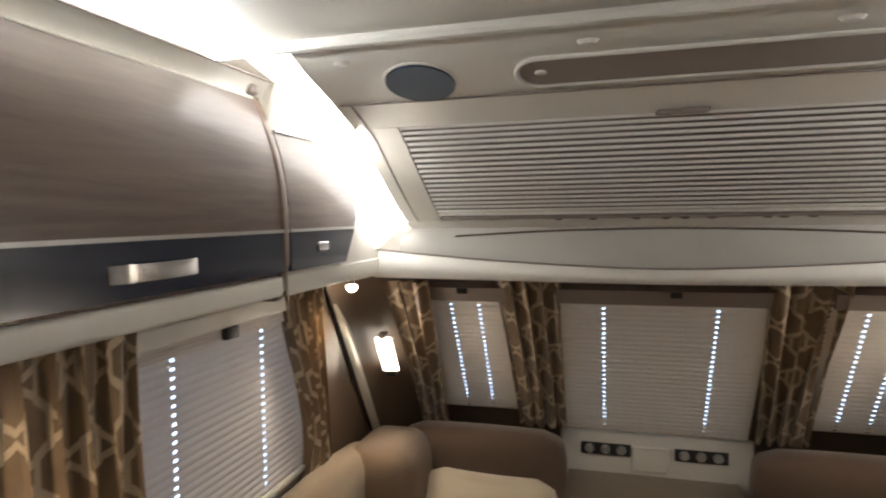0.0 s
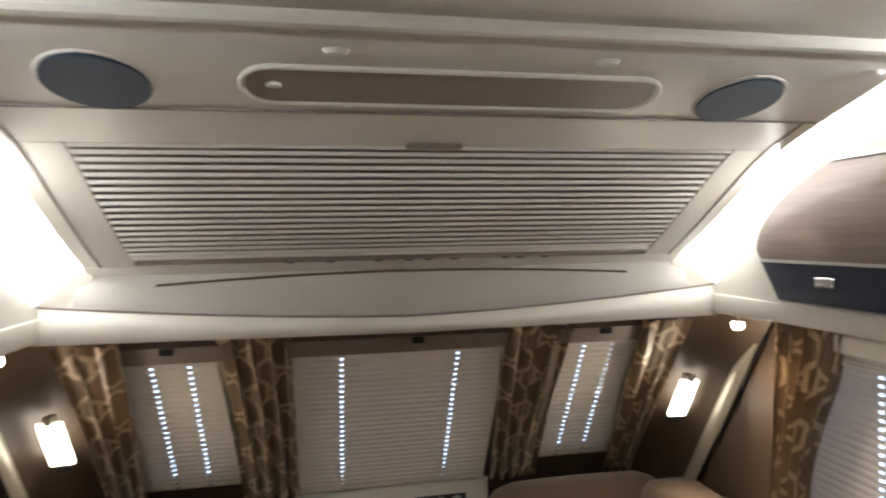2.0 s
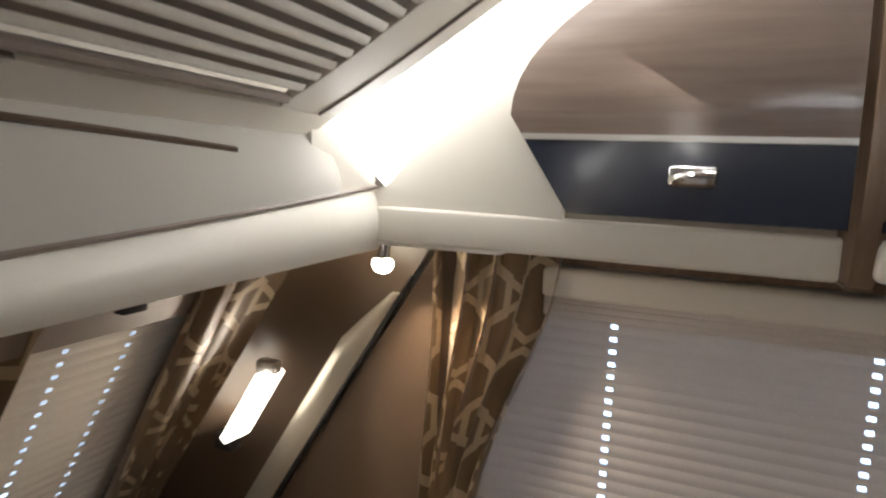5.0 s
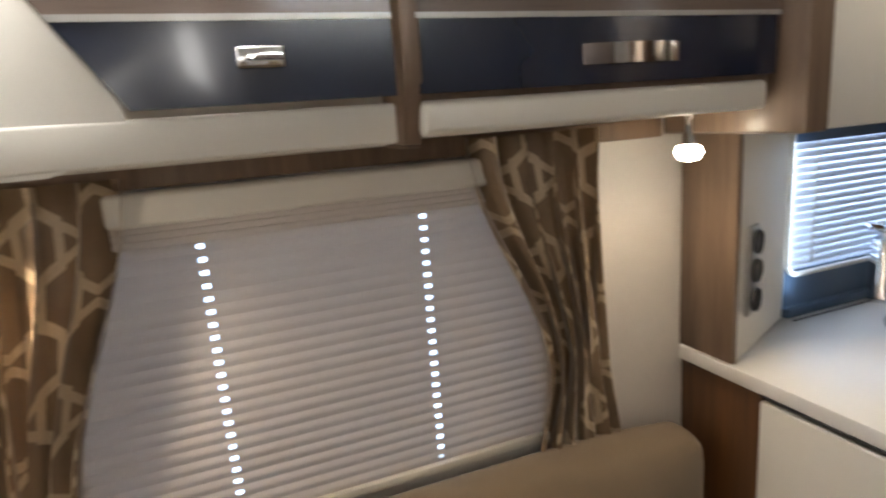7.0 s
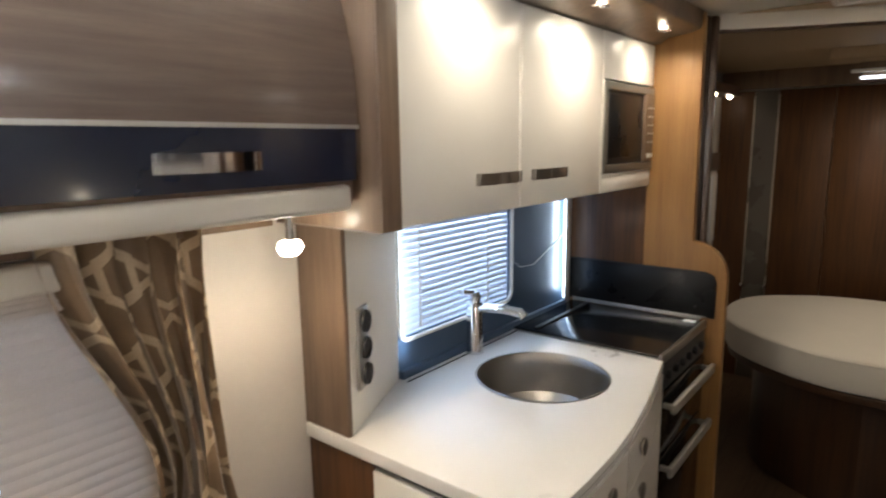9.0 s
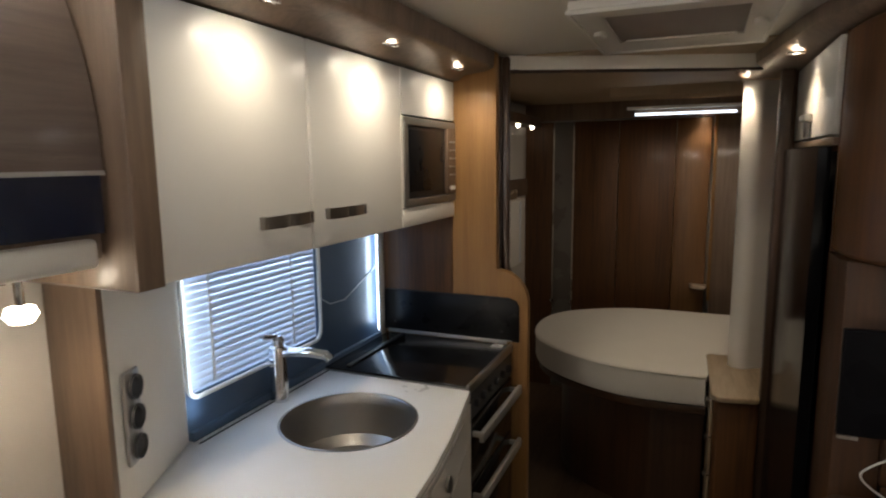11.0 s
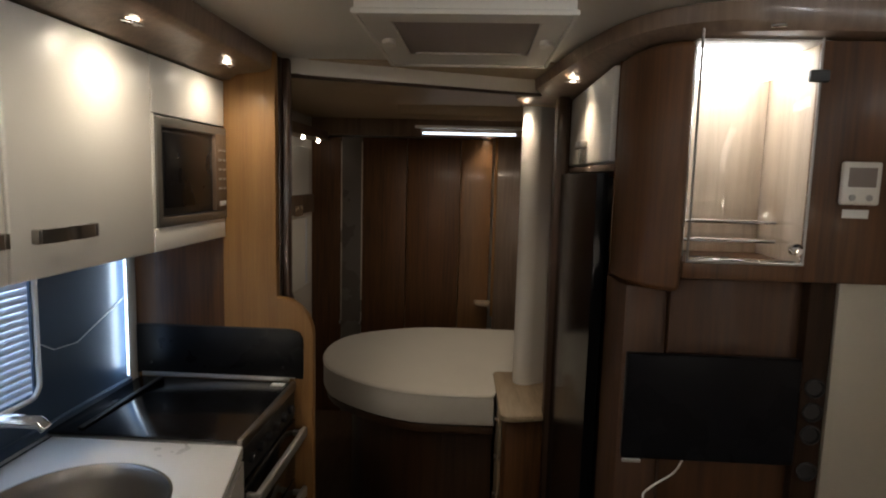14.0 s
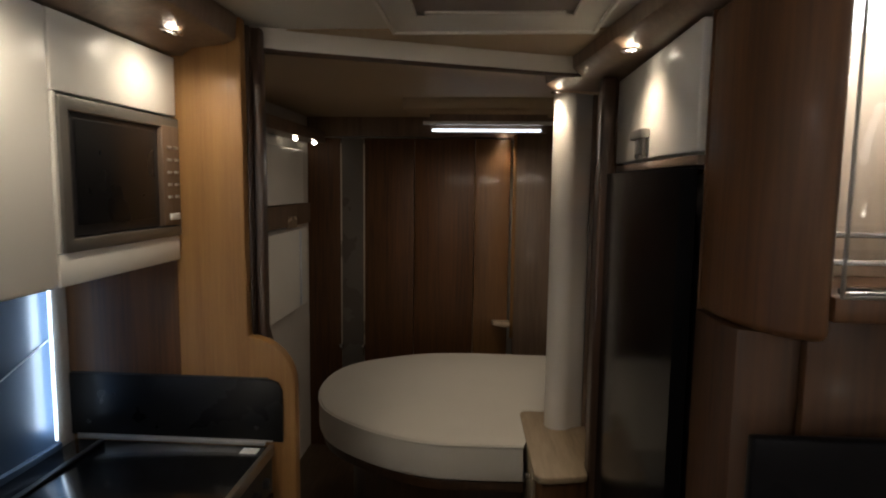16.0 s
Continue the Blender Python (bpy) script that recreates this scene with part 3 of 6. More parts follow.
part("daylight_backdrop", box(-1.5, 1.5, 0.95, 0.97, 0.0, 1.8, 0), "outside", kind="structure")
part("daylight_backdrop", box(1.30, 1.32, -2.9, -1.6, 0.6, 1.7, 0), "outside", kind="structure")
for s in (-1, 1):
    w = thing("window_side", "side window with a closed pleated blind under a cream cassette", "window", (s * X, -0.86, 0.80), "side windows", "structure")
    pl = side_place(s)
    frame_of(pl, -1.29, -0.46, 0.80, 1.37, 0.022, 0.002, 0.016, "cream", w)
    pane("pane", [(s * (X + 0.02), -1.29, 0.8), (s * (X + 0.02), -0.46, 0.8), (s * (X + 0.02), -0.46, 1.37), (s * (X + 0.02), -1.29, 1.37)], (s, 0, 0), w)
    part("cassette", box(s * (X - 0.001), s * (X - 0.045), -1.178, -0.572, 1.329, 1.378, 0.008, 3), "cream", w, "cream plastic blind cassette")
    for k in range(3):
        part("stacked_pleat", box(s * (X - 0.006), s * (X - 0.032), -1.176, -0.574, 1.297 + k * 0.011, 1.309 + k * 0.011, 0.003, 2), "blind", w)
    if s < 0:
        part("blind_clip", box(s * (X - 0.030), s * (X - 0.050), -0.885, -0.835, 1.300, 1.332, 0.004), "blackmatt", w)
    b = thing("pleated_blind", "closed grey pleated side blind with two lines of daylight", "blind", (s * X, -0.86, 0.80), "side blinds")
    pleated_parts(b, lambda u, v, d: Vector((s * (X - 0.0175 - d), u, v)), -1.306, -0.446, 0.815, 1.298, [-1.05, -0.69])
    part("daylight_backdrop", box(s * 1.30, s * 1.32, -1.5, -0.2, 0.3, 1.7, 0), "outside", kind="structure")
    part("blind_rail", box(s * (X - 0.006), s * (X - 0.030), -1.300, -0.452, 0.800, 0.816, 0.003, 2), "cream", w)

for k, (u0, u1, v0) in enumerate(((-0.33, 0.33, 0.77), (-0.80, -0.50, 0.84), (0.50, 0.80, 0.84))):
    w = thing("window_front", "sloping front window with a closed pleated blind", "window", ((u0 + u1) / 2, fy(v0), v0), "front windows", "structure")
    frame_of(front_place, u0, u1, v0, 1.335, 0.020, 0.002, 0.014, "cream" if k == 0 else "leather", w)
    pane("pane", [Vector((u, fy(v), v)) + Vector((0, 0.012, 0.007)) for u, v in ((u0, v0), (u1, v0), (u1, 1.335), (u0, 1.335))], (0, 0.86, 0.5), w)
    bm = bmesh.new()
    corner = [front_place(u, v, d) for d in (0.002, 0.035) for u, v in ((u0, 1.322), (u1, 1.322), (u1, 1.372), (u0, 1.372))]
    vv = [bm.verts.new(c) for c in corner]
    for f in ((0, 1, 2, 3), (7, 6, 5, 4), (0, 4, 5, 1), (1, 5, 6, 2), (2, 6, 7, 3), (3, 7, 4, 0)):
        bm.faces.new([vv[i] for i in f])
    part("cassette", bevel(bm, 0.006), "panelgrey", w, "taupe blind cassette")
    part("blind_clip", box((u0 + u1) / 2 - 0.018 + (0.05 if k == 0 else 0), (u0 + u1) / 2 + 0.018 + (0.05 if k == 0 else 0), fy(1.34) - 0.055, fy(1.34) - 0.030, 1.333, 1.352, 0.003), "blackmatt", w)
    slots = [-0.174, 0.183] if k == 0 else ([-0.705, -0.603] if k == 1 else [0.602, 0.700])
    b = thing("pleated_blind", "closed grey pleated front blind with two lines of daylight", "blind", ((u0 + u1) / 2, fy(v0), v0), "front blinds")
    pleated_parts(b, lambda u, v, d: front_place(u, v, 0.016 + d), u0 - 0.006, u1 + 0.006, v0 - 0.002, 1.342, slots, "frontblind", 0.019, 0.0022, 0.0042)

# roof lining over the front: profile in y and z, from the ceiling down to the shelf
PROF = smooth_line([(-1.085, 1.945, 0), (-1.02, 1.916, 0), (-0.95, 1.893, 0), (-0.84, 1.857, 0), (-0.73, 1.812, 0), (-0.59, 1.724, 0), (-0.45, 1.636, 0), (-0.345, 1.578, 0), (-0.325, 1.565, 0)], 6)


def prof(t):
    f = t * (len(PROF) - 1)
    i = min(int(f), len(PROF) - 2)
    return PROF[i].lerp(PROF[i + 1], f - i)


def prof_z(y):
    for a, b in zip(PROF, PROF[1:]):
        if a[0] <= y <= b[0]:
            return a[1] + (b[1] - a[1]) * (y - a[0]) / max(b[0] - a[0], 1e-6)
    return 1.565 if y > -0.325 else 1.945


YA, YB = -0.755, -0.365  # the roof window's blind


def lining(x0, x1, y0, y1, n=20, back=0.0, thick=0.012):
    return sheet(lambda u, v: (x0 + (x1 - x0) * u, y0 + (y1 - y0) * v, prof_z(y0 + (y1 - y0) * v) + back), 2, n, (0, 0, thick))


part("front_lining_top", lining(-0.775, 0.775, -1.085, YA), "cream", kind="structure")
for s in (-1, 1):
    part("front_lining_side", lining(s * 0.660, s * 0.775, YA + 0.002, YB), "cream", kind="structure")
# bottom lip in the brightened cream, for light caught on the ledge
part("front_lining_bottom", lining(-0.775, 0.775, YB + 0.002, -0.325, 6), "valance", kind="structure")
part("front_lining_joint", merge(*[tube([(x, -0.865, prof_z(-0.865) - 0.003) for x in (-0.76, -0.4, 0.0, 0.4, 0.76)], 0.0022, 6)]), "panelgrey", kind="structure")
for s in (-1, 1):
    part("lining_groove", tube([(s * 0.735, y, prof_z(y) - 0.001) for y in (-0.865, -0.78, -0.70, -0.60, -0.50, -0.42, -0.365)], 0.0022, 6), "panelgrey", kind="structure")
part("ceiling_edge", merge(tube([(-1.12 + i * 0.14, -1.085, 1.941) for i in range(17)], 0.012, 8)), "cream", kind="structure")

rw = thing("roof_window", "sloping roof window with a closed beige pleated blind and handle", "roof window", (0, YA, prof_z(YA)), kind="structure")


for r in range(19):
    bm = bmesh.new()
    rows4 = []
    for k in range(5):
        y = YA + 0.006 + (YB - YA - 0.022) * (r + k * 0.152) / 19
        rows4.append([bm.verts.new((x, y, prof_z(y) + 0.018 - (0.0145, 0.018, 0.018, 0.0165, 0.011)[k])) for x in (-0.658, 0, 0.658)])
    for a, b in zip(rows4, rows4[1:]):
        for i in (0, 1):
            bm.faces.new((a[i], a[i + 1], b[i + 1], b[i]))
    part("pleat", bm, "blindsky", rw)
# grey sheet showing through the pleat gaps, standing in for shade in the folds
part("pleat_shade_backing", lining(-0.71, 0.71, YA - 0.005, YB + 0.01, 20, 0.034, 0.004), "panelgrey", rw)
part("blind_handle", box(-0.055, 0.055, YA - 0.020, YA + 0.012, prof_z(YA) - 0.006, prof_z(YA) + 0.004, 0.005, 3), "panelgrey", rw, "small taupe pull handle")
part("blind_rail", tube([(x, YB - 0.012, prof_z(YB) + 0.008) for x in (-0.655, 0, 0.655)], 0.006, 8), "panelgrey", rw, "beige bottom rail")
random.seed(4)
# beads added along the rail to imitate its bright glints
part("rail_glints", merge(*[lathe([(0, 0.006), (0.006, 0.003), (0.007, -0.003), (0, -0.006)], (x, YB + 0.004, prof_z(YB) + 0.002), n=8, sx=2.2) for x in (-0.30, -0.2, -0.08, 0.0, 0.05, 0.12, 0.26, 0.3, 0.37)]), "chrome", rw, "small chrome beads standing in for glints on the rail")


def stadium(cx, halfw, r, n=10):
    return arc(cx + halfw - r, 0, r, -90, 90, n) + arc(cx - halfw + r, 0, r, 90, 270, n)


def on_lining(pts, back):
    """Points (x, distance along y) laid on the lining about y = -0.955."""
    return [(x, -0.943 + d, prof_z(-0.943 + d) + back) for x, d in pts]


def lining_patch(pts, back, thick):
    bm = bmesh.new()
    a = [bm.verts.new(p) for p in on_lining(pts, back)]
    b = [bm.verts.new(p) for p in on_lining(pts, back - thick)]
    bm.faces.new(a)
    bm.faces.new(b[::-1])
    for i in range(len(a)):
        j = (i + 1) % len(a)
        bm.faces.new((a[i], b[i], b[j], a[j]))
    return bm


pl_t = thing("ceiling_trim_plate", "long rounded taupe plastic plate with a pale rim", "trim", (0.04, -0.955, 1.9))
part("plate", lining_patch(stadium(0.014, 0.341, 0.044), -0.001, 0.003), "panelgrey", pl_t)
part("rim", tube(on_lining(stadium(0.014, 0.348, 0.049), -0.004), 0.0045, 8, True), "cream", pl_t)
part("screw_cover", lathe([(0, -0.003), (0.012, -0.002), (0.012, 0.004)], (-0.285, -0.943, prof_z(-0.943) - 0.004), n=16), "cream", pl_t)
for s in (-1, 1):
    sp = thing("speaker", "oval dark blue cloth-covered loudspeaker set in the cream lining", "speaker", (s * 0.535 - 0.005, -0.955, 1.88), "front speakers")
    el = [(s * 0.535 - 0.005 + 0.075 * math.cos(a), 0.068 * math.sin(a) + 0.006) for a in [k * math.tau / 28 for k in range(28)]]
    part("grille", lining_patch(el, -0.002, 0.005), "speaker", sp)
    part("rim", tube(on_lining([(s * 0.535 - 0.005 + 0.078 * math.cos(a), 0.071 * math.sin(a) + 0.006) for a in [k * math.tau / 28 for k in range(28)]], -0.001), 0.003, 6, True), "cream", sp)
    for dx in (0.21, 0.70):
        solo("lining_clip", lathe([(0, -0.006), (0.010, -0.004), (0.014, 0.003)], (s * dx + 0.02, -1.03, prof_z(-1.03) - 0.004), n=14, sx=1.5), "cream", "small cream plastic clip on the lining", "clip", "lining clips")

# shelf band: a taupe bulged panel over a cream valance
def band_z(x):
    return 1.445 + 0.055 * min(abs(x) / 0.87, 1) ** 1.6


part("front_shelf_panel", sheet(lambda u, v: (-0.80 + 1.6 * u, -0.325 - 0.035 * math.sin(v * math.pi / 2), 1.565 + (band_z(-0.80 + 1.6 * u) - 1.565) * v), 24, 6, 0.010), "taupe", kind="structure")
# valance colour carries part of the light that falls on it
part("front_valance", sheet(lambda u, v: (-0.885 + 1.77 * u, -0.365 - 0.016 * math.sin(v * math.pi * 0.9), band_z(-0.885 + 1.77 * u) - 0.002 + (1.402 + 0.01 * abs(2 * u - 1) - band_z(-0.885 + 1.77 * u)) * v), 24, 8, 0.014), "valance", kind="structure")
part("valance_seam", tube([(-0.88 + 1.76 * i / 24, -0.3665, band_z(-0.88 + 1.76 * i / 24)) for i in range(25)], 0.003, 6), "panelgrey", kind="structure")
part("shelf_slot", tube([(-0.62 + 1.24 * i / 16, -0.3295 - 0.0105 * (abs(i - 8) / 8) ** 2, 1.560 - 0.020 * (abs(i - 8) / 8) ** 2) for i in range(17)], 0.0035, 6), "leather", kind="structure")
part("front_soffit", box(-1.12, 1.12, -0.35, fy(1.41) + 0.02, 1.412, 1.425, 0.002), "brownwood", kind="structure")

OUTER = smooth_line([(-1.085, 1.935, 0), (-1.02, 1.918, 0), (-0.95, 1.905, 0), (-0.82, 1.868, 0), (-0.70, 1.810, 0), (-0.60, 1.742, 0), (-0.50, 1.650, 0), (-0.425, 1.545, 0), (-0.385, 1.50, 0)], 6)


def outer_at(v):
    f = min(max(v, 0.0), 1.0) * (len(OUTER) - 1)
    i = min(int(f), len(OUTER) - 2)
    return OUTER[i].lerp(OUTER[i + 1], f - i)


def locker_x(z):
    """The face of the locker bows back towards the ceiling."""
    t = max(0.0, (z - 1.60) / 0.27)
    return 0.868 + 0.065 * t * t


def even(points, n):
    """n + 1 points at even steps along a line of (y, z) pairs."""
    pts = [Vector(p) for p in points]
    run = [0.0]
    for a, b in zip(pts, pts[1:]):
        run.append(run[-1] + (b - a).length)
    out = []
    for k in range(n + 1):
        d = run[-1] * k / n
        i = max(m for m in range(len(pts) - 1) if run[m] <= d + 1e-9)
        out.append(pts[i].lerp(pts[i + 1], min((d - run[i]) / (run[i + 1] - run[i]), 1.0)))
    return out


for s in (-1, 1):
    # lit arch between lining and locker; surface glows for a hidden strip
    def arch_point(u, v):
        a = Vector((s * 0.777, -1.08 + 0.735 * v, prof_z(-1.08 + 0.735 * v) + 0.010))
        w = OUTER[0].lerp(OUTER[0], 0) if v <= 0 else outer_at(v)
        return a.lerp(Vector((s * 0.8735, w.x, w.y + 0.002)), u)
    part("arch_glow", sheet(arch_point, 4, 28, (s * 0.004, 0, 0.006)), "ledwarm", kind="structure")
    part("arch_foot", sheet(lambda u, v: (s * (0.765 + 0.115 * u), -0.334 - 0.030 * u, 1.49 + 0.105 * v), 2, 2, (0, 0.006, 0)), "cream", kind="structure")
    part("cove_light", box(s * 1.06, s * 1.075, -1.585 if s > 0 else -2.03, -0.985, 1.895, 1.94, 0.002), "led", kind="structure")
    # cream fascia that carries the locker's front end
    outer = even([(-0.345, 1.418), (-0.36, 1.49)] + [(p.x, p.y + 0.001) for p in reversed(OUTER[12:])], 30)
    inner = even([(-0.56, 1.420), (-0.612, 1.440), (-0.646, 1.478), (-0.566, 1.60)] + [(-0.566 - 0.30 * ((z - 1.60) / 0.24) ** 2.1, z) for z in (1.64, 1.68, 1.72, 1.75, 1.78, 1.802)] + [(-0.86, 1.803), (-0.958, 1.803)], 30)

    def fascia_point(u, v):
        f = v * 30
        i = min(int(f), 29)
        a, b = outer[i].lerp(outer[i + 1], f - i), inner[i].lerp(inner[i + 1], f - i)
        return (s * (0.872 + (locker_x(b.y) - 0.003 - 0.872) * u), a.x + (b.x - a.x) * u, a.y + (b.y - a.y) * u)
    part("locker_fascia", sheet(fascia_point, 6, 30, (s * 0.010, 0, 0)), "cream", kind="structure")
    poly = [(-0.345, 1.418), (-0.36, 1.49)] + [(p.x, p.y + 0.001) for p in reversed(OUTER[12:])] + [(-0.955, 1.86), (-0.955, 1.418)]
    part("locker_end", prism(poly, "x", s * 0.950, s * 1.11, 0.0), "cream", kind="structure")
    # corner panels
    part("corner_panel", sheet(lambda u, v: (s * (0.82 + 0.25 * math.sin(u * math.pi / 2)), fy(1.41 - 0.75 * v) - 0.012 - 0.23 * (1 - math.cos(u * math.pi / 2)), 1.41 - 0.75 * v), 10, 8, 0.010), "leather", kind="structure")
    part("corner_panel_rear", sheet(lambda u, v: (s * (1.078 + 0.03 * u), (fy(1.41 - 0.75 * v) - 0.25) * (1 - u) - 0.42 * u, 1.41 - 0.75 * v), 4, 8, 0.008), "leather", kind="structure")
    part("corner_trim", sheet(lambda u, v: (s * (1.054 + 0.009 * u - 0.006 * math.sin(u * math.pi)), fy(1.31 - 0.65 * v) - 0.185 - 0.052 * (u + (0.9 - 0.9 * u) * max(0, 1 - 7 * v)), 1.31 - 0.65 * v), 6, 20, 0.004), "trimsilver", kind="structure")
    part("corner_seam", tube([(s * 1.060, fy(1.34 - 0.68 * i / 8) - 0.244, 1.34 - 0.68 * i / 8) for i in range(9)], 0.004, 6), "blackmatt", kind="structure")
    part("wall_strip", box(s * 1.118, s * 1.098, -1.57, -0.42, 1.382, 1.418, 0.003), "brownwood", kind="structure")


# ---- lockers over the seats ----
def locker_face(s, y0, y1, cut, z0, z1, off, nz=10):
    """A door skin from y0 (rear) to y1 (front); with cut, its front end follows the arch."""
    def front_end(z):
        if not cut:
            return y1
        if z < 1.60:
            return -0.648 + (z - 1.48) * 0.66
        return -0.568 - 0.30 * ((z - 1.60) / 0.24) ** 2.1
    return sheet(lambda u, v: (s * (locker_x(z0 + (z1 - z0) * v) - off), y0 + (front_end(z0 + (z1 - z0) * v) - y0) * u, z0 + (z1 - z0) * v), 12, nz, 0.012)


def handle(parent, s, y, z, x, length=0.085):
    part("handle", merge(
        sheet(lambda u, v: (s * (x - 0.006 - 0.016 * math.sin(u * math.pi) ** 0.6), y - length / 2 + length * u, z - 0.014 + 0.028 * v), 12, 2, 0.003),
        box(s * x, s * (x - 0.012), y - length / 2, y - length / 2 + 0.012, z - 0.011, z + 0.011, 0.002),
        box(s * x, s * (x - 0.012), y + length / 2 - 0.012, y + length / 2, z - 0.011, z + 0.011, 0.002)), "chrome", parent, "bowed chrome handle")


for s in (-1, 1):
    a = thing("overhead_locker", "small curved brown overhead locker with navy glass band and chrome latch", "locker", (s * 0.87, -0.75, 1.43), "overhead lockers")
    part("door", locker_face(s, -0.942, 0, True, 1.578, 1.800, 0.0), "lockerwood", a, "curved brown veneer door")
    part("top_line", locker_face(s, -0.942, 0, True, 1.797, 1.803, 0.006, 1), "silver", a)
    part("glass_band", locker_face(s, -0.942, 0, True, 1.482, 1.571, 0.002, 3), "navy", a, "glossy navy glass band")
    part("chrome_line", locker_face(s, -0.942, 0, True, 1.571, 1.578, 0.004, 1), "silver", a)
    part("latch", merge(box(s * 0.866, s * 0.848, -0.812, -0.760, 1.520, 1.544, 0.004, 3)), "chrome", a, "square chrome push latch")
    part("badge", box(s * 0.8665, s * 0.8645, -0.875, -0.862, 1.505, 1.514, 0.0005), "silver", a)
    part("bottom_rail", box(s * 0.874, s * 0.864, -0.942, -0.372, 1.424, 1.474, 0.005, 3), "cream", a, "cream bottom rail")
    b = thing("overhead_locker", "long curved brown overhead locker with navy band and bowed chrome handle", "locker", (s * 0.87, -1.27, 1.43), "overhead lockers")
    ye = -1.585 if s > 0 else -2.03
    part("door", locker_face(s, ye, -0.972, False, 1.578, 1.870, 0.0), "lockerwood", b, "curved brown veneer door")
    part("glass_band", locker_face(s, ye + 0.007, -0.972, False, 1.482, 1.571, 0.002, 3), "navy", b, "glossy navy glass band")
    part("chrome_line", locker_face(s, ye, -0.972, False, 1.571, 1.578, 0.004, 1), "silver", b)
    handle(b, s, -1.297 if s > 0 else -1.365, 1.522, 0.866, 0.18 if s > 0 else 0.21)
    part("bottom_rail", box(s * 0.880, s * 0.856, ye + 0.017, -0.972, 1.428, 1.474, 0.010, 4), "cream", b, "cream rounded bottom rail")
    part("carcass", merge(prism([(ye, 1.44), (-0.972, 1.44), (-0.972, 1.86), (ye, 1.86)], "x", s * 0.94, s * 1.11, 0.0), box(s * 0.875, s * 0.94, ye, -0.972, 1.44, 1.56, 0)), "brownwood", b)
for s in (-1, 1):
    part_poly = [(s * 0.872, 1.420), (s * 0.862, 1.470)] + [(s * (locker_x(z) - 0.016), z) for z in (1.50, 1.56, 1.62, 1.68, 1.74, 1.79, 1.84, 1.875)] + [(s * 0.955, 1.900), (s * 0.955, 1.420)]
    # cove panel in the brightened cream too, for bounced light
    part("cove_panel", sheet(lambda u, v: (s * (0.930 - 0.026 * v * v), (-2.03 if s < 0 else -1.585) + (-0.925 - (-2.03 if s < 0 else -1.585)) * u, 1.872 + 0.043 * v), 8, 6, (s * 0.004, 0, 0)), "valance", kind="structure")
    part("cove_seam", tube([(s * 0.903, -2.03 if s < 0 else -1.585, 1.916), (s * 0.903, -1.4, 1.916), (s * 0.903, -0.925, 1.916)], 0.0025, 6), "panelgrey", kind="structure")
    part("locker_top_trim", tube([(s * 0.925, -2.03 if s < 0 else -1.585, 1.872), (s * 0.925, -1.5, 1.872), (s * 0.925, -0.975, 1.872)], 0.006, 8), "cream", kind="structure")
    ld = thing("locker_divider", "slim curved brown divider between two overhead lockers", "divider", (s * 0.90, -0.964, 1.42), "locker dividers")
    part("strip", prism(part_poly, "y", -0.976, -0.952, 0.003), "brownwood", ld)
    part("foot_cap", box(s * 0.878, s * 0.950, -0.977, -0.951, 1.4155, 1.4195, 0.001), "brownwood", ld)
    part("top_cap", box(s * 0.915, s * 0.945, -0.990, -0.960, 1.880, 1.906, 0.006, 3), "panelgrey", ld, "taupe plastic top cap")


def reading_spot(p, aim, label, group, r=0.019):
    t = thing("spot_light", label, "spotlight", p, group)
    d = (Vector(aim) - Vector(p)).normalized()
    part("housing", lathe([(r * 1.25, 0.0), (r * 1.25, 0.004), (r * 1.0, 0.006), (r * 0.9, 0.0)], p, d, 20), "chrome", t, "chrome spotlight ring")
    part("bulb", lathe([(0, 0.004), (r * 0.6, 0.003), (r * 0.88, 0.0)], p, d, 18), "bulb", t, "glowing spotlight bulb")


for s in (-1, 1):
    p = (s * 0.985, -0.325, 1.372)
    t = thing("corner_spot", "small round lit spotlight under the front soffit", "spotlight", p, "corner spots")
    part("bulb", lathe([(0, -0.018), (0.012, -0.014), (0.018, -0.004), (0.016, 0.006), (0, 0.010)], p, n=18), "bulb", t)
    part("stem", tube([(s * 0.985, -0.325, 1.38), (s * 0.985, -0.33, 1.411)], 0.010, 12), "chrome", t)
for s in (-1, 1):
    yl = -1.50 if s > 0 else -1.80
    p = (s * 0.955, yl, 1.362)
    t = thing("reading_spot", "round lit reading spotlight on a short chrome stem under the locker", "spotlight", p, "reading spots")
    part("bulb", lathe([(0, -0.018), (0.016, -0.014), (0.024, -0.002), (0.019, 0.010), (0, 0.014)], p, n=18), "bulb", t)
    part("stem", merge(tube([(s * 0.955, yl, 1.372), (s * 0.958, yl - 0.002, 1.415), (s * 0.960, yl - 0.005, 1.438)], 0.007, 10), lathe([(0.018, 0.0), (0.018, 0.006), (0, 0.006)], (s * 0.96, yl - 0.005, 1.432), n=16)), "chrome", t)
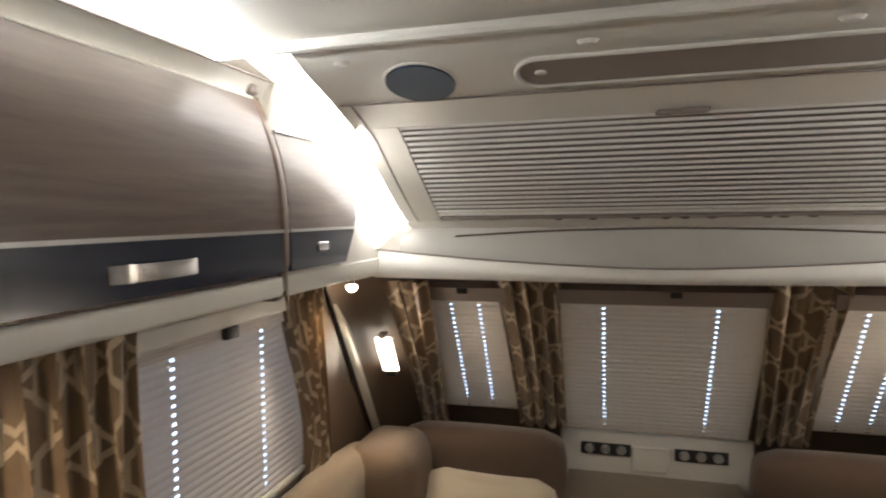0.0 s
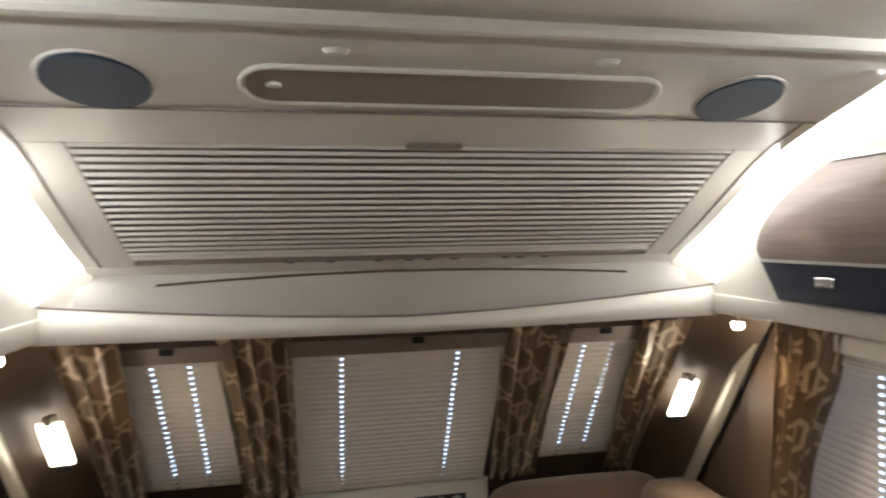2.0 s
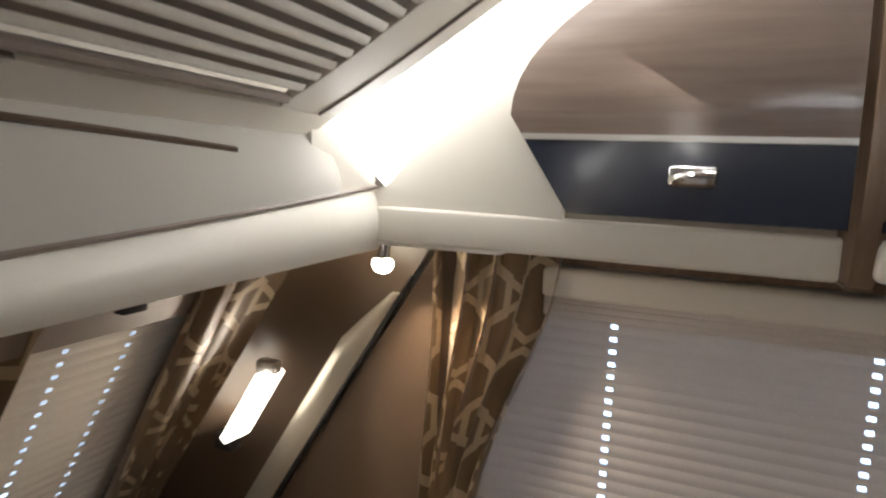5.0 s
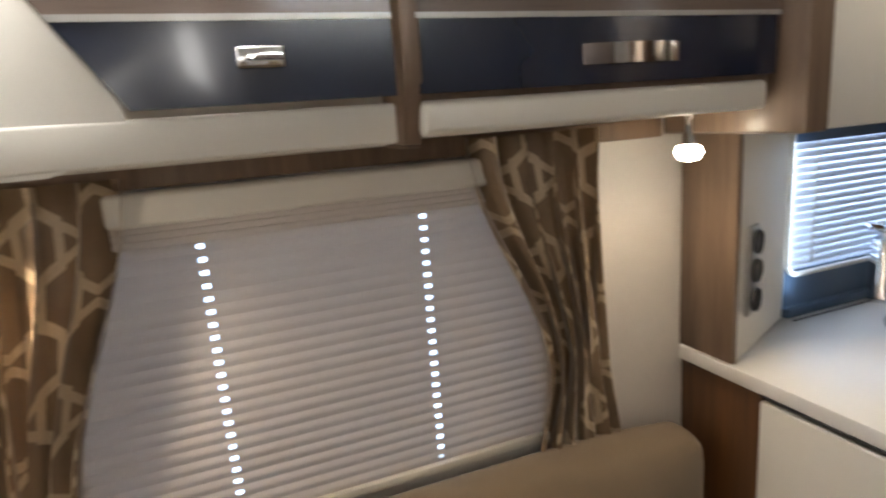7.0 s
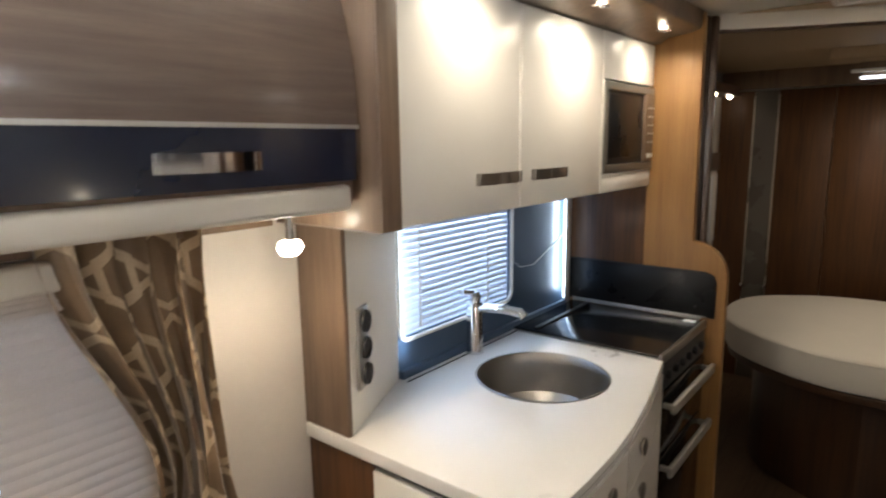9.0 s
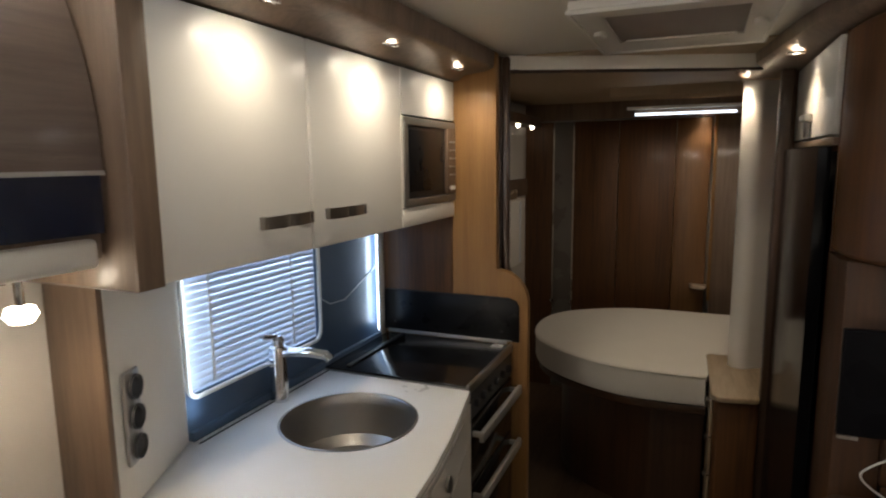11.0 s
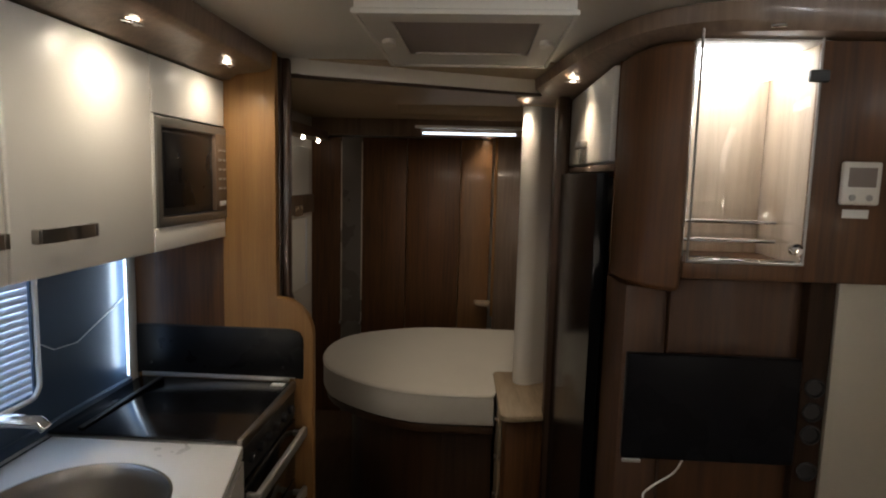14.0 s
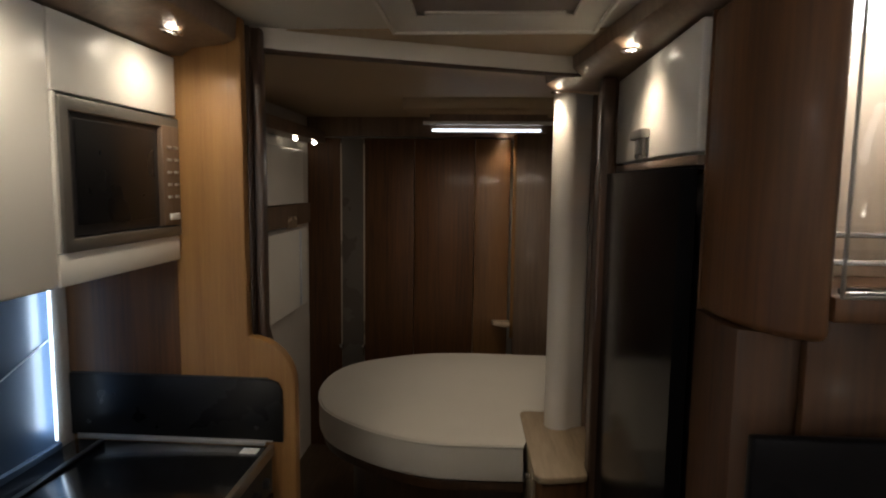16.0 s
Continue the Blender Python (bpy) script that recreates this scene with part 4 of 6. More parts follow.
for s in (-1, 1):
    # wall lamp on the corner panel, lying along its slope
    t = thing("wall_lamp", "lit frosted rectangular wall lamp with a dark bracket and pull cord", "wall lamp", (s * 0.94, -0.14, 1.0), "wall lamps")
    ax, wd, nn = Vector((0, -SLOPE, 1)).normalized() * 0.078, Vector((s * 0.029, -0.003, 0)), Vector((-s * 0.20, -0.82, -0.49)).normalized() * 0.008
    c = Vector((s * 0.958, -0.080, 1.090))
    bm = bmesh.new()
    vv = [bm.verts.new(c + a * wd + b * ax + k * nn) for k in (-1, 1) for a, b in ((-1, -1), (1, -1), (1, 1), (-1, 1))]
    for f in ((0, 1, 2, 3), (7, 6, 5, 4), (0, 4, 5, 1), (1, 5, 6, 2), (2, 6, 7, 3), (3, 7, 4, 0)):
        bm.faces.new([vv[i] for i in f])
    part("shade", bevel(bm, 0.005, 3), "lampwarm", t, "glowing frosted shade")
    q = c - 1.18 * ax
    part("bracket", box(q.x - 0.016, q.x + 0.016, q.y - 0.012, q.y + 0.03, q.z - 0.016, q.z + 0.016, 0.004), "blackmatt", t)
    q = c + 1.15 * ax
    part("top_bracket", box(q.x - 0.012, q.x + 0.012, q.y - 0.010, q.y + 0.03, q.z - 0.010, q.z + 0.014, 0.004), "silver", t)


# ---- curtains ----
def curtain(t0, t1, b0, b1, normal, folds, amp=0.020, tie=None, label="", ph=0.0):
    """A gathered curtain between its top edge t0-t1 and bottom edge b0-b1."""
    t0, t1, b0, b1, nrm = map(Vector, (t0, t1, b0, b1, normal))
    h = (t0 - b0).length
    wide = (t1 - t0).length * 1.5

    def fn(u, v):
        a, b = t0.lerp(b0, v), t1.lerp(b1, v)
        if tie:
            c0, c1, w = Vector(tie[0]), Vector(tie[1]), tie[2]
            k = v / w if v < w else (1 - v) / (1 - w)
            k = k * k * (3 - 2 * k)
            e0, e1 = (t0, t1) if v < w else (b0, b1)
            a, b = e0.lerp(c0, k), e1.lerp(c1, k)
            a.z, b.z = t0.z + (b0.z - t0.z) * v, t1.z + (b1.z - t1.z) * v
        # drawn towards the wall side as it falls
        p = a.lerp(b, u)
        w = math.sin(u * folds * math.tau + ph + 0.9 * math.sin(v * 2.3 + ph)) + 0.35 * math.sin(u * folds * 2.3 * math.tau + 1.7 + ph + v)
        head = 1.0 + 0.25 * math.sin(v * 40) * (1 if v < 0.07 else 0)
        along = (b - a).normalized() * 0.010 * math.sin(u * folds * math.tau * 1.1 + 1 + v * 3)
        return p + nrm * (0.026 + amp * w * head * (0.75 + 0.35 * v)) + along

    bm = sheet(fn, folds * 14, 22, tuple(nrm * -0.0015), lambda u, v: (u * wide, -v * h))
    return solo("curtain", bm, "curtain", label or "gathered brown satin curtain with a pale linked-oval pattern", "curtain", "curtains")


for s in (-1, 1):
    curtain((s * 1.105, -0.375, 1.40), (s * 1.105, -0.605, 1.40), (s * 1.10, -0.36, 0.76), (s * 1.10, -0.50, 0.76), (-s, 0, 0), 4, tie=((s * 1.10, -0.375, 0), (s * 1.10, -0.475, 0), 0.78), ph=0.4, label="gathered patterned brown curtain at the front edge of a side window")
    ye = -1.40 if s > 0 else -1.58
    ys = -1.12 if s > 0 else -1.175
    if s > 0:
        curtain((1.105, ys, 1.412), (1.105, ye, 1.412), (1.10, ye + 0.155, 0.76), (1.10, ye - 0.022, 0.76), (-1, 0, 0), 5, tie=((1.10, ye + 0.120, 0), (1.10, ye, 0), 0.70), ph=1.5, label="tied patterned brown curtain at the rear of a side window")
    else:
        curtain((-1.105, ys, 1.412), (-1.105, ye, 1.412), (-1.10, -1.185, 0.76), (-1.10, ye, 0.76), (1, 0, 0), 6, ph=1.5, label="wide patterned brown curtain at the rear of a side window")
    z0, z1 = 1.40, 0.78
    q = lambda x, z: front_place(x, z, 0.0)
    c0, c1 = (0.365, 0.525) if s > 0 else (0.325, 0.50)
    curtain(q(s * 0.302, z0), q(s * 0.54, z0), q(s * c0, z1), q(s * c1, z1), (0, -0.86, -0.5), 4, 0.016, ph=0.9 + s, label="gathered patterned brown curtain between two front windows")
    lift = Vector((s * 0.015, -0.022, -0.012))
    curtain(q(s * 0.735, z0) + lift, q(s * 0.905, z0) + lift, q(s * 0.785, z1) + lift, q(s * 0.89, z1) + lift, (0, -0.86, -0.5), 3, 0.014, ph=2.0 + s, label="gathered patterned brown curtain at the outer edge of a front window")


# ---- lounge seats ----
for s in (-1, 1):
    so = thing("sofa", "long brown upholstered caravan sofa with padded back and rounded arm", "sofa", (s * 0.83, -0.75, 0.0), "sofas")
    part("seat_base", box(s * 0.58, s * 1.115, -1.60, 0.20, 0.0, 0.33, 0.004), "walnut", so)
    part("seat_cushion", cushion(s * 0.52, s * 1.10, -1.59, 0.10, 0.332, 0.475, 0.05), "sofatan", so)
    part("backrest", cushion(s * 0.955, s * 1.105, -1.585, -0.14, 0.477, 0.795, 0.06), "sofatan", so, "tan padded side backrest")
    part("front_backrest", cushion(s * 0.315, s * 0.93, -0.06, 0.10, 0.477, 0.800, 0.06), "sofadark", so, "dark brown front backrest")
    part("corner_cushion", cushion(s * 0.80, s * 1.06, -0.32, 0.02, 0.478, 0.80, 0.075), "sofamid", so, "brown rounded corner cushion")
    part("arm_roll", cushion(s * 0.80, s * 1.0, -0.58, -0.33, 0.478, 0.66, 0.08), "sofamid", so, "tan rounded arm cushion")
    pb = cushion(-0.225, 0.225, -0.055, 0.055, -0.145, 0.145, 0.05, 0.03)
    for v in pb.verts:
        v.co.z += 0.03 * (abs(v.co.x) / 0.2) ** 2 * (1 if v.co.z > 0 else -1)
    bmesh.ops.transform(pb, matrix=pose(s * 0.575, -0.170, 0.520, -26, 0, s * 4), verts=pb.verts)
    solo("pillow", pb, "pillow", "plump cream scatter pillow leaning on the dark brown backrest", "pillow", "scatter pillows")

ch = thing("front_chest", "cream front console between the sofas with two rows of switches", "cabinet", (0, 0.2, 0.0))
part("body", box(-0.31, 0.31, -0.16, 0.24, 0.0, 0.555, 0.004), "walnut", ch)
part("top", box(-0.315, 0.315, -0.17, 0.25, 0.557, 0.585, 0.008, 3), "sofatan", ch, "tan padded top")
part("console", box(-0.345, 0.365, 0.245, 0.40, 0.30, 0.755, 0.012, 3), "cream", ch, "cream console face")
part("centre_boss", box(-0.075, 0.065, 0.232, 0.247, 0.60, 0.70, 0.008, 3), "cream", ch)
for x0 in (-0.265, 0.085):
    pp = part("switch_plate", box(x0, x0 + 0.19, 0.236, 0.243, 0.655, 0.703, 0.003), "blackmatt", ch, "black switch plate")
    for k in range(3):
        part("switch", lathe([(0, -0.012), (0.013, -0.012), (0.019, -0.002), (0.019, 0.002)], (x0 + 0.034 + k * 0.060, 0.2365, 0.679), (0, 1, 0), 20), "silver", pp)

# ---- kitchen ----
FRONT = [(0.58, -1.635), (0.545, -1.637), (0.515, -1.655), (0.500, -1.69), (0.497, -1.80), (0.500, -1.93), (0.512, -2.06), (0.532, -2.19), (0.560, -2.33), (0.597, -2.505)]
kt = thing("kitchen_unit", "white curved kitchen unit with drawers, oval knobs and oak post", "cabinet", (0.85, -2.0, 0.0))
ins = [(x + 0.012, y - (0.012 if i < 3 else 0)) for i, (x, y) in enumerate(FRONT)]
part("carcass", prism([(1.11, -1.66), (0.60, -1.66), *[(x + 0.022, min(y, -1.665)) for x, y in FRONT[2:]], (1.11, -2.505)], "z", 0.09, 0.68, 0.0), "white", kt)
part("plinth", prism([(1.11, -1.70), (0.62, -1.70), (0.56, -1.75), (0.57, -2.1), (0.65, -2.505), (1.11, -2.505)], "z", 0.0, 0.09, 0.0), "blackmatt", kt)
part("end_panel", box(0.905, 1.115, -1.655, -1.645, 0.0, 0.885, 0.001), "walnut", kt, "brown veneer end panel")
part("flap", box(0.582, 0.900, -1.648, -1.632, 0.12, 0.878, 0.005, 3), "white", kt, "white fold-down flap")
part("corner_post", prism([(0.578, -1.640), (0.545, -1.644), (0.522, -1.660), (0.512, -1.70), (0.545, -1.70), (0.578, -1.66)], "z", 0.09, 0.888, 0.002), "oak", kt, "oak rounded corner post")


def front_strip(y0, y1, z0, z1, off, thick):
    def fx(y):
        pts = [p for p in FRONT if p[1] <= -1.66]
        for (xa, ya), (xb, yb) in zip(pts, pts[1:]):
            if yb <= y <= ya:
                return xa + (xb - xa) * (ya - y) / (ya - yb)
        return pts[0][0] if y > pts[0][1] else pts[-1][0]
    bm = sheet(lambda u, v: (fx(y0 + (y1 - y0) * u) + off, y0 + (y1 - y0) * u, z0 + (z1 - z0) * v), 10, 1, thick)
    return bm, fx


for c, (y0, y1) in enumerate(((-1.715, -2.02), (-2.026, -2.498))):
    for r, (z0, z1) in enumerate(((0.775, 0.882), (0.60, 0.770), (0.36, 0.595), (0.10, 0.355))):
        bm, fx = front_strip(y0, y1, z0, z1, 0.010, 0.012)
        d = part("drawer_front", bm, "white", kt, "white curved drawer front")
        ym = (-1.90, -2.14)[c]
        part("knob", lathe([(0.005, 0.0), (0.005, 0.010), (0.014, 0.014), (0.014, 0.020), (0, 0.022)], (fx(ym) + 0.006, ym, z1 - 0.045), (-1, 0, -0.0), 18, 1.0, 1.5), "steel", d, "oval steel knob")

SX, SY, SR = 0.824, -2.206, 0.180


def worktop():
    outer = [(1.115, -1.635), (0.90, -1.635), *FRONT, (1.115, -2.505)]
    bm = bmesh.new()
    n = 40
    hole = [(SX + SR * math.cos(k * math.tau / n), SY + SR * math.sin(k * math.tau / n)) for k in range(n)]

    def ray(a):
        dx, dy = math.cos(a), math.sin(a)
        best = 9
        for (xa, ya), (xb, yb) in zip(outer, outer[1:] + outer[:1]):
            ex, ey = xb - xa, yb - ya
            den = dx * ey - dy * ex
            if abs(den) < 1e-9:
                continue
            t = ((xa - SX) * ey - (ya - SY) * ex) / den
            w = ((xa - SX) * dy - (ya - SY) * dx) / den
            if t > 0 and -1e-6 <= w <= 1 + 1e-6:
                best = min(best, t)
        return (SX + dx * best, SY + dy * best)

    angles = sorted({k * math.tau / 72 for k in range(72)} | {math.atan2(y - SY, x - SX) % math.tau for x, y in outer})
    top, low = [], []
    for z, ring in ((0.92, top), (0.888, low)):
        for a in angles:
            hx, hy = SX + SR * math.cos(a), SY + SR * math.sin(a)
            ring.append((bm.verts.new((hx, hy, z)), bm.verts.new((*ray(a), z))))
    m = len(angles)
    for i in range(m):
        j = (i + 1) % m
        bm.faces.new((top[i][0], top[j][0], top[j][1], top[i][1]))
        bm.faces.new((low[i][0], low[i][1], low[j][1], low[j][0]))
        bm.faces.new((top[i][1], top[j][1], low[j][1], low[i][1]))
        bm.faces.new((top[i][0], low[i][0], low[j][0], top[j][0]))
    bmesh.ops.remove_doubles(bm, verts=bm.verts, dist=1e-5)
    bmesh.ops.recalc_face_normals(bm, faces=bm.faces)
    return bevel(bm, 0.003, 2, 60)


wt = thing("worktop", "white laminate worktop with a bowed edge and round sink opening", "worktop", (0.85, -2.1, 0.888))
part("slab", worktop(), "worktop", wt, "white laminate slab")
part("edge_trim", tube([(x - 0.001, y, 0.904) for x, y in FRONT], 0.0012, 5), "silver", wt, "thin pale edge joint")
part("wall_seal", box(1.080, 1.085, -2.500, -1.95, 0.9205, 0.9225, 0.0005), "blackmatt", wt)
part("worktop_joint", tube([(0.585, -1.6335, 0.889), (0.90, -1.6335, 0.889)], 0.0025, 6), "blackmatt", kt)
sk = thing("sink", "round brushed steel sink bowl with a drain strainer", "sink", (SX, SY, 0.92))
part("bowl", lathe([(SR + 0.002, 0.001), (SR - 0.004, 0.0015), (SR - 0.008, -0.004), (SR - 0.012, -0.03), (SR - 0.02, -0.115), (SR - 0.045, -0.14), (0.04, -0.147), (0.0, -0.147)], (SX, SY, 0.92), n=48, sy=1.0), "steel", sk, "brushed steel bowl")
part("strainer", lathe([(0.036, -0.0), (0.034, 0.004), (0.012, 0.002), (0.010, 0.012), (0, 0.013)], (SX + 0.01, SY, 0.774), n=24), "chrome", sk)
tp = thing("tap", "chrome single-lever mixer tap with a horizontal spout", "tap", (1.075, -2.245, 0.92))
part("body", lathe([(0.026, 0.0), (0.027, 0.006), (0.025, 0.012), (0.024, 0.150), (0.022, 0.158), (0.0, 0.160)], (1.075, -2.245, 0.92), n=24), "chrome", tp)
part("spout", tube([(1.075, -2.245, 1.055), (1.04, -2.252, 1.062), (0.98, -2.262, 1.066), (0.93, -2.268, 1.062), (0.918, -2.269, 1.050)], 0.014, 14), "chrome", tp)
part("lever", merge(tube([(1.075, -2.245, 1.085), (1.078, -2.235, 1.108), (1.082, -2.19, 1.118)], 0.009, 12), lathe([(0.017, 0), (0.019, 0.02), (0.012, 0.03), (0, 0.031)], (1.075, -2.245, 1.078), n=20)), "chrome", tp)

# triangular column with sockets between seat and window
part("column_face", prism([(1.118, -1.640), (0.975, -1.640), (0.975, -1.652), (1.118, -1.652)], "z", 0.922, 1.386, 0.001), "brownwood", kind="structure")
part("column_board", prism([(0.977, -1.654), (0.989, -1.654), (1.119, -1.925), (1.119, -1.945), (1.106, -1.940)], "z", 0.922, 1.386, 0.002), "white", kind="structure")
sc = thing("socket_block", "upright black and silver block of three round sockets", "socket", (1.0, -1.71, 1.02))
dirn = Vector((1.106 - 0.977, -1.940 + 1.654, 0)).normalized()
nor = Vector((dirn.y, -dirn.x, 0)).normalized()
c0 = Vector((0.977, -1.654, 0)) + dirn * 0.055 + nor * 0.003


def slab_at(c, along, out, w, h, d, bev=0.003):
    bm = bmesh.new()
    vv = [bm.verts.new(c + a * along * w / 2 + Vector((0, 0, b * h / 2)) + out * k * d) for k in (0, 1) for a, b in ((-1, -1), (1, -1), (1, 1), (-1, 1))]
    for f in ((0, 1, 2, 3), (7, 6, 5, 4), (0, 4, 5, 1), (1, 5, 6, 2), (2, 6, 7, 3), (3, 7, 4, 0)):
        bm.faces.new([vv[i] for i in f])
    bmesh.ops.recalc_face_normals(bm, faces=bm.faces)
    return bevel(bm, bev)


part("plate", slab_at(c0 + Vector((0, 0, 1.105)), dirn, nor, 0.056, 0.185, 0.008), "silver", sc)
for k in range(3):
    part("socket", lathe([(0, 0.006), (0.020, 0.006), (0.024, 0.012), (0.025, 0.006)], c0 + Vector((0, 0, 1.045 + 0.060 * k)) + nor * 0.006, nor, 22), "blackmatt", sc, "round black socket")

# back panel with the window cut-out, ledge and light line
wall_with("kitchen_back_panel", (X - 0.003, -2.885, 0.945), (0, 1, 0), (0, 0, 1), (-1, 0, 0), 0.955, 0.437, 0.006, [(-2.49 + 2.885, -1.955 + 2.885, 0.09, 0.39)], "splash")
part("back_ledge", box(1.098, 1.118, -2.885, -1.95, 0.9215, 0.945, 0.002), "splash", kind="structure")
part("light_line", box(1.106, 1.111, -2.884, -2.879, 0.95, 1.383, 0.001), "ledblue", kind="structure")
part("light_line_front", box(1.112, 1.116, -1.950, -1.946, 0.95, 1.383, 0.001), "ledblue", kind="structure")
kw = thing("kitchen_window", "small kitchen window behind white slatted blind", "window", (X, -2.22, 1.03), kind="structure")
pane("pane", [(X + 0.02, -2.49, 1.035), (X + 0.02, -1.955, 1.035), (X + 0.02, -1.955, 1.335), (X + 0.02, -2.49, 1.335)], (1, 0, 0), kw)
rr = [(y, z) for y, z in arc(-2.465, 1.06, 0.035, 180, 270, 6) + arc(-1.985, 1.06, 0.035, 270, 360, 6)]
part("window_seal", tube([(X - 0.014, -2.50, 1.38)] + [(X - 0.014, y, z) for y, z in rr] + [(X - 0.014, -1.95, 1.38)], 0.0065, 8), "white", kw, "white rounded window seal")
vb = thing("venetian_blind", "closed white slatted venetian blind lit from behind by daylight", "blind", (X, -2.22, 1.04))
for k in range(18):
    z = 1.022 + k * 0.0185
    bm = sheet(lambda u, v: (X + 0.009 - 0.006 * v - 0.002 * math.sin(v * math.pi), -2.512 + 0.578 * u, z + 0.0150 * (1 - v) - 0.001), 1, 3, 0.0008)
    part("slat", bm, "slat", vb)
for y in (-2.38, -2.05):
    part("ladder_tape", box(X - 0.0008, X + 0.0004, y - 0.005, y + 0.005, 1.04, 1.365, 0.0003), "paper", vb)
part("cord", tube([(X - 0.012, -2.50, 1.16), (X - 0.012, -2.56, 1.125), (X - 0.012, -2.65, 1.12), (X - 0.012, -2.76, 1.16), (X - 0.012, -2.87, 1.20)], 0.0015, 6), "slat", vb)

# hob and oven
ov = thing("cooker", "built-in black glass cooker with silver trim and two bar handles", "cooker", (0.85, -2.74, 0.0))
part("body", box(0.625, 1.10, -2.948, -2.512, 0.10, 0.905, 0.003), "blackmatt", ov)
part("lid", box(0.612, 1.105, -2.940, -2.508, 0.922, 0.930, 0.003), "black", ov, "black glass hob lid")
part("lid_base", box(0.615, 1.10, -2.945, -2.510, 0.905, 0.921, 0.001), "steel", ov)
part("front_edge", box(0.600, 0.613, -2.950, -2.508, 0.904, 0.932, 0.003), "steel", ov, "steel front edge")
part("rear_edge", box(0.62, 1.10, -2.949, -2.941, 0.930, 0.940, 0.002), "silver", ov, "silver rear edge")
part("hinge_bar", box(1.02, 1.035, -2.93, -2.53, 0.930, 0.936, 0.002), "blackmatt", ov)
part("control_panel", box(0.604, 0.624, -2.948, -2.514, 0.815, 0.902, 0.003), "blackmatt", ov)
for k in range(6):
    part("knob", lathe([(0.014, 0), (0.013, 0.014), (0.0, 0.016)], (0.604, -2.57 - k * 0.065, 0.858), (-1, 0, 0), 16), "blackmatt", ov)
for z0, z1, nm in ((0.615, 0.81, "grill_door"), (0.11, 0.61, "oven_door")):
    part(nm, box(0.600, 0.622, -2.946, -2.516, z0, z1, 0.004), "black", ov)
    part("bar_handle", merge(box(0.560, 0.576, -2.94, -2.52, z1 - 0.055, z1 - 0.022, 0.005, 3), box(0.575, 0.602, -2.93, -2.915, z1 - 0.045, z1 - 0.03, 0.002), box(0.575, 0.602, -2.545, -2.53, z1 - 0.045, z1 - 0.03, 0.002)), "silver", ov, "silver bar handle")
solo("card", box(0.625, 0.665, -2.925, -2.895, 0.9305, 0.9325, 0.0005), "paper", "small white paper card on the black glass lid", "card")

# end wall of the kitchen with its flared lower edge
flare = [(1.118, 0.0), (0.545, 0.0), (0.545, 1.08), *[(0.545 + 0.115 * (1 - math.cos(t)), 1.08 + 0.12 * math.sin(t)) for t in [k * math.pi / 16 for k in range(1, 9)]], (0.662, 1.30), (0.664, 1.952), (1.118, 1.952)]
solo("kitchen_end_panel", prism(flare, "y", -2.952, -2.985, 0.004), "oak", "oak veneer end panel with a flared foot beside the cooker", "panel", kind="structure")
sp = [(1.116, 0.94), (0.575, 0.94), (0.575, 1.07), (0.585, 1.09), (0.605, 1.098), (1.116, 1.098)]
cs = thing("cooker_splashback", "low black splashback with a thin trim behind the cooker", "splashback", (0.85, -2.947, 0.94))
part("board", prism(sp, "y", -2.944, -2.9505, 0.002), "blackback", cs, "black satin board")
part("top_trim", tube([(0.61, -2.947, 1.0995), (1.11, -2.947, 1.0995)], 0.002, 6), "blackmatt", cs)
part("foot_seal", box(0.60, 1.10, -2.9435, -2.9405, 0.9415, 0.945, 0.0008), "silver", cs, "thin silver foot seal")
for x in (0.64, 1.07):
    part("screw_cap", lathe([(0.005, 0), (0.005, 0.002), (0, 0.003)], (x, -2.9440, 0.975), (0, 1, 0), 10), "blackmatt", cs)
# walnut patch over the end panel paints the shade under the cupboards
part("end_panel_shade", box(0.83, 1.116, -2.9515, -2.948, 1.10, 1.386, 0.001), "walnut", kind="structure")
col = [(0.672, 1.944), (0.672, 1.20), (0.655, 1.14), (0.69, 1.12), (0.725, 1.17), (0.73, 1.944)]
for k, (y0, y1, dx) in enumerate(((-2.987, -3.01, -0.014), (-3.012, -3.04, -0.034), (-3.042, -3.07, -0.026))):
    part("door_column", prism([(x + dx, z) for x, z in col], "y", y0, y1, 0.008, 3), "darktrim", kind="structure")
part("partition_side", box(0.715, 1.118, -3.07, -2.99, 0.0, 1.95, 0.002), "walnut", kind="structure")
part("door_header", sheet(lambda u, v: (0.72 - 0.90 * u, header_y(0.72 - 0.90 * u) - 0.022, 1.902 + 0.052 * v), 8, 1, 0.020), "ceiling", kind="structure")
part("door_track", tube([(0.72 - 0.09 * k, header_y(0.72 - 0.09 * k) - 0.010, 1.900) for k in range(11)], 0.009, 8), "darktrim", kind="structure")

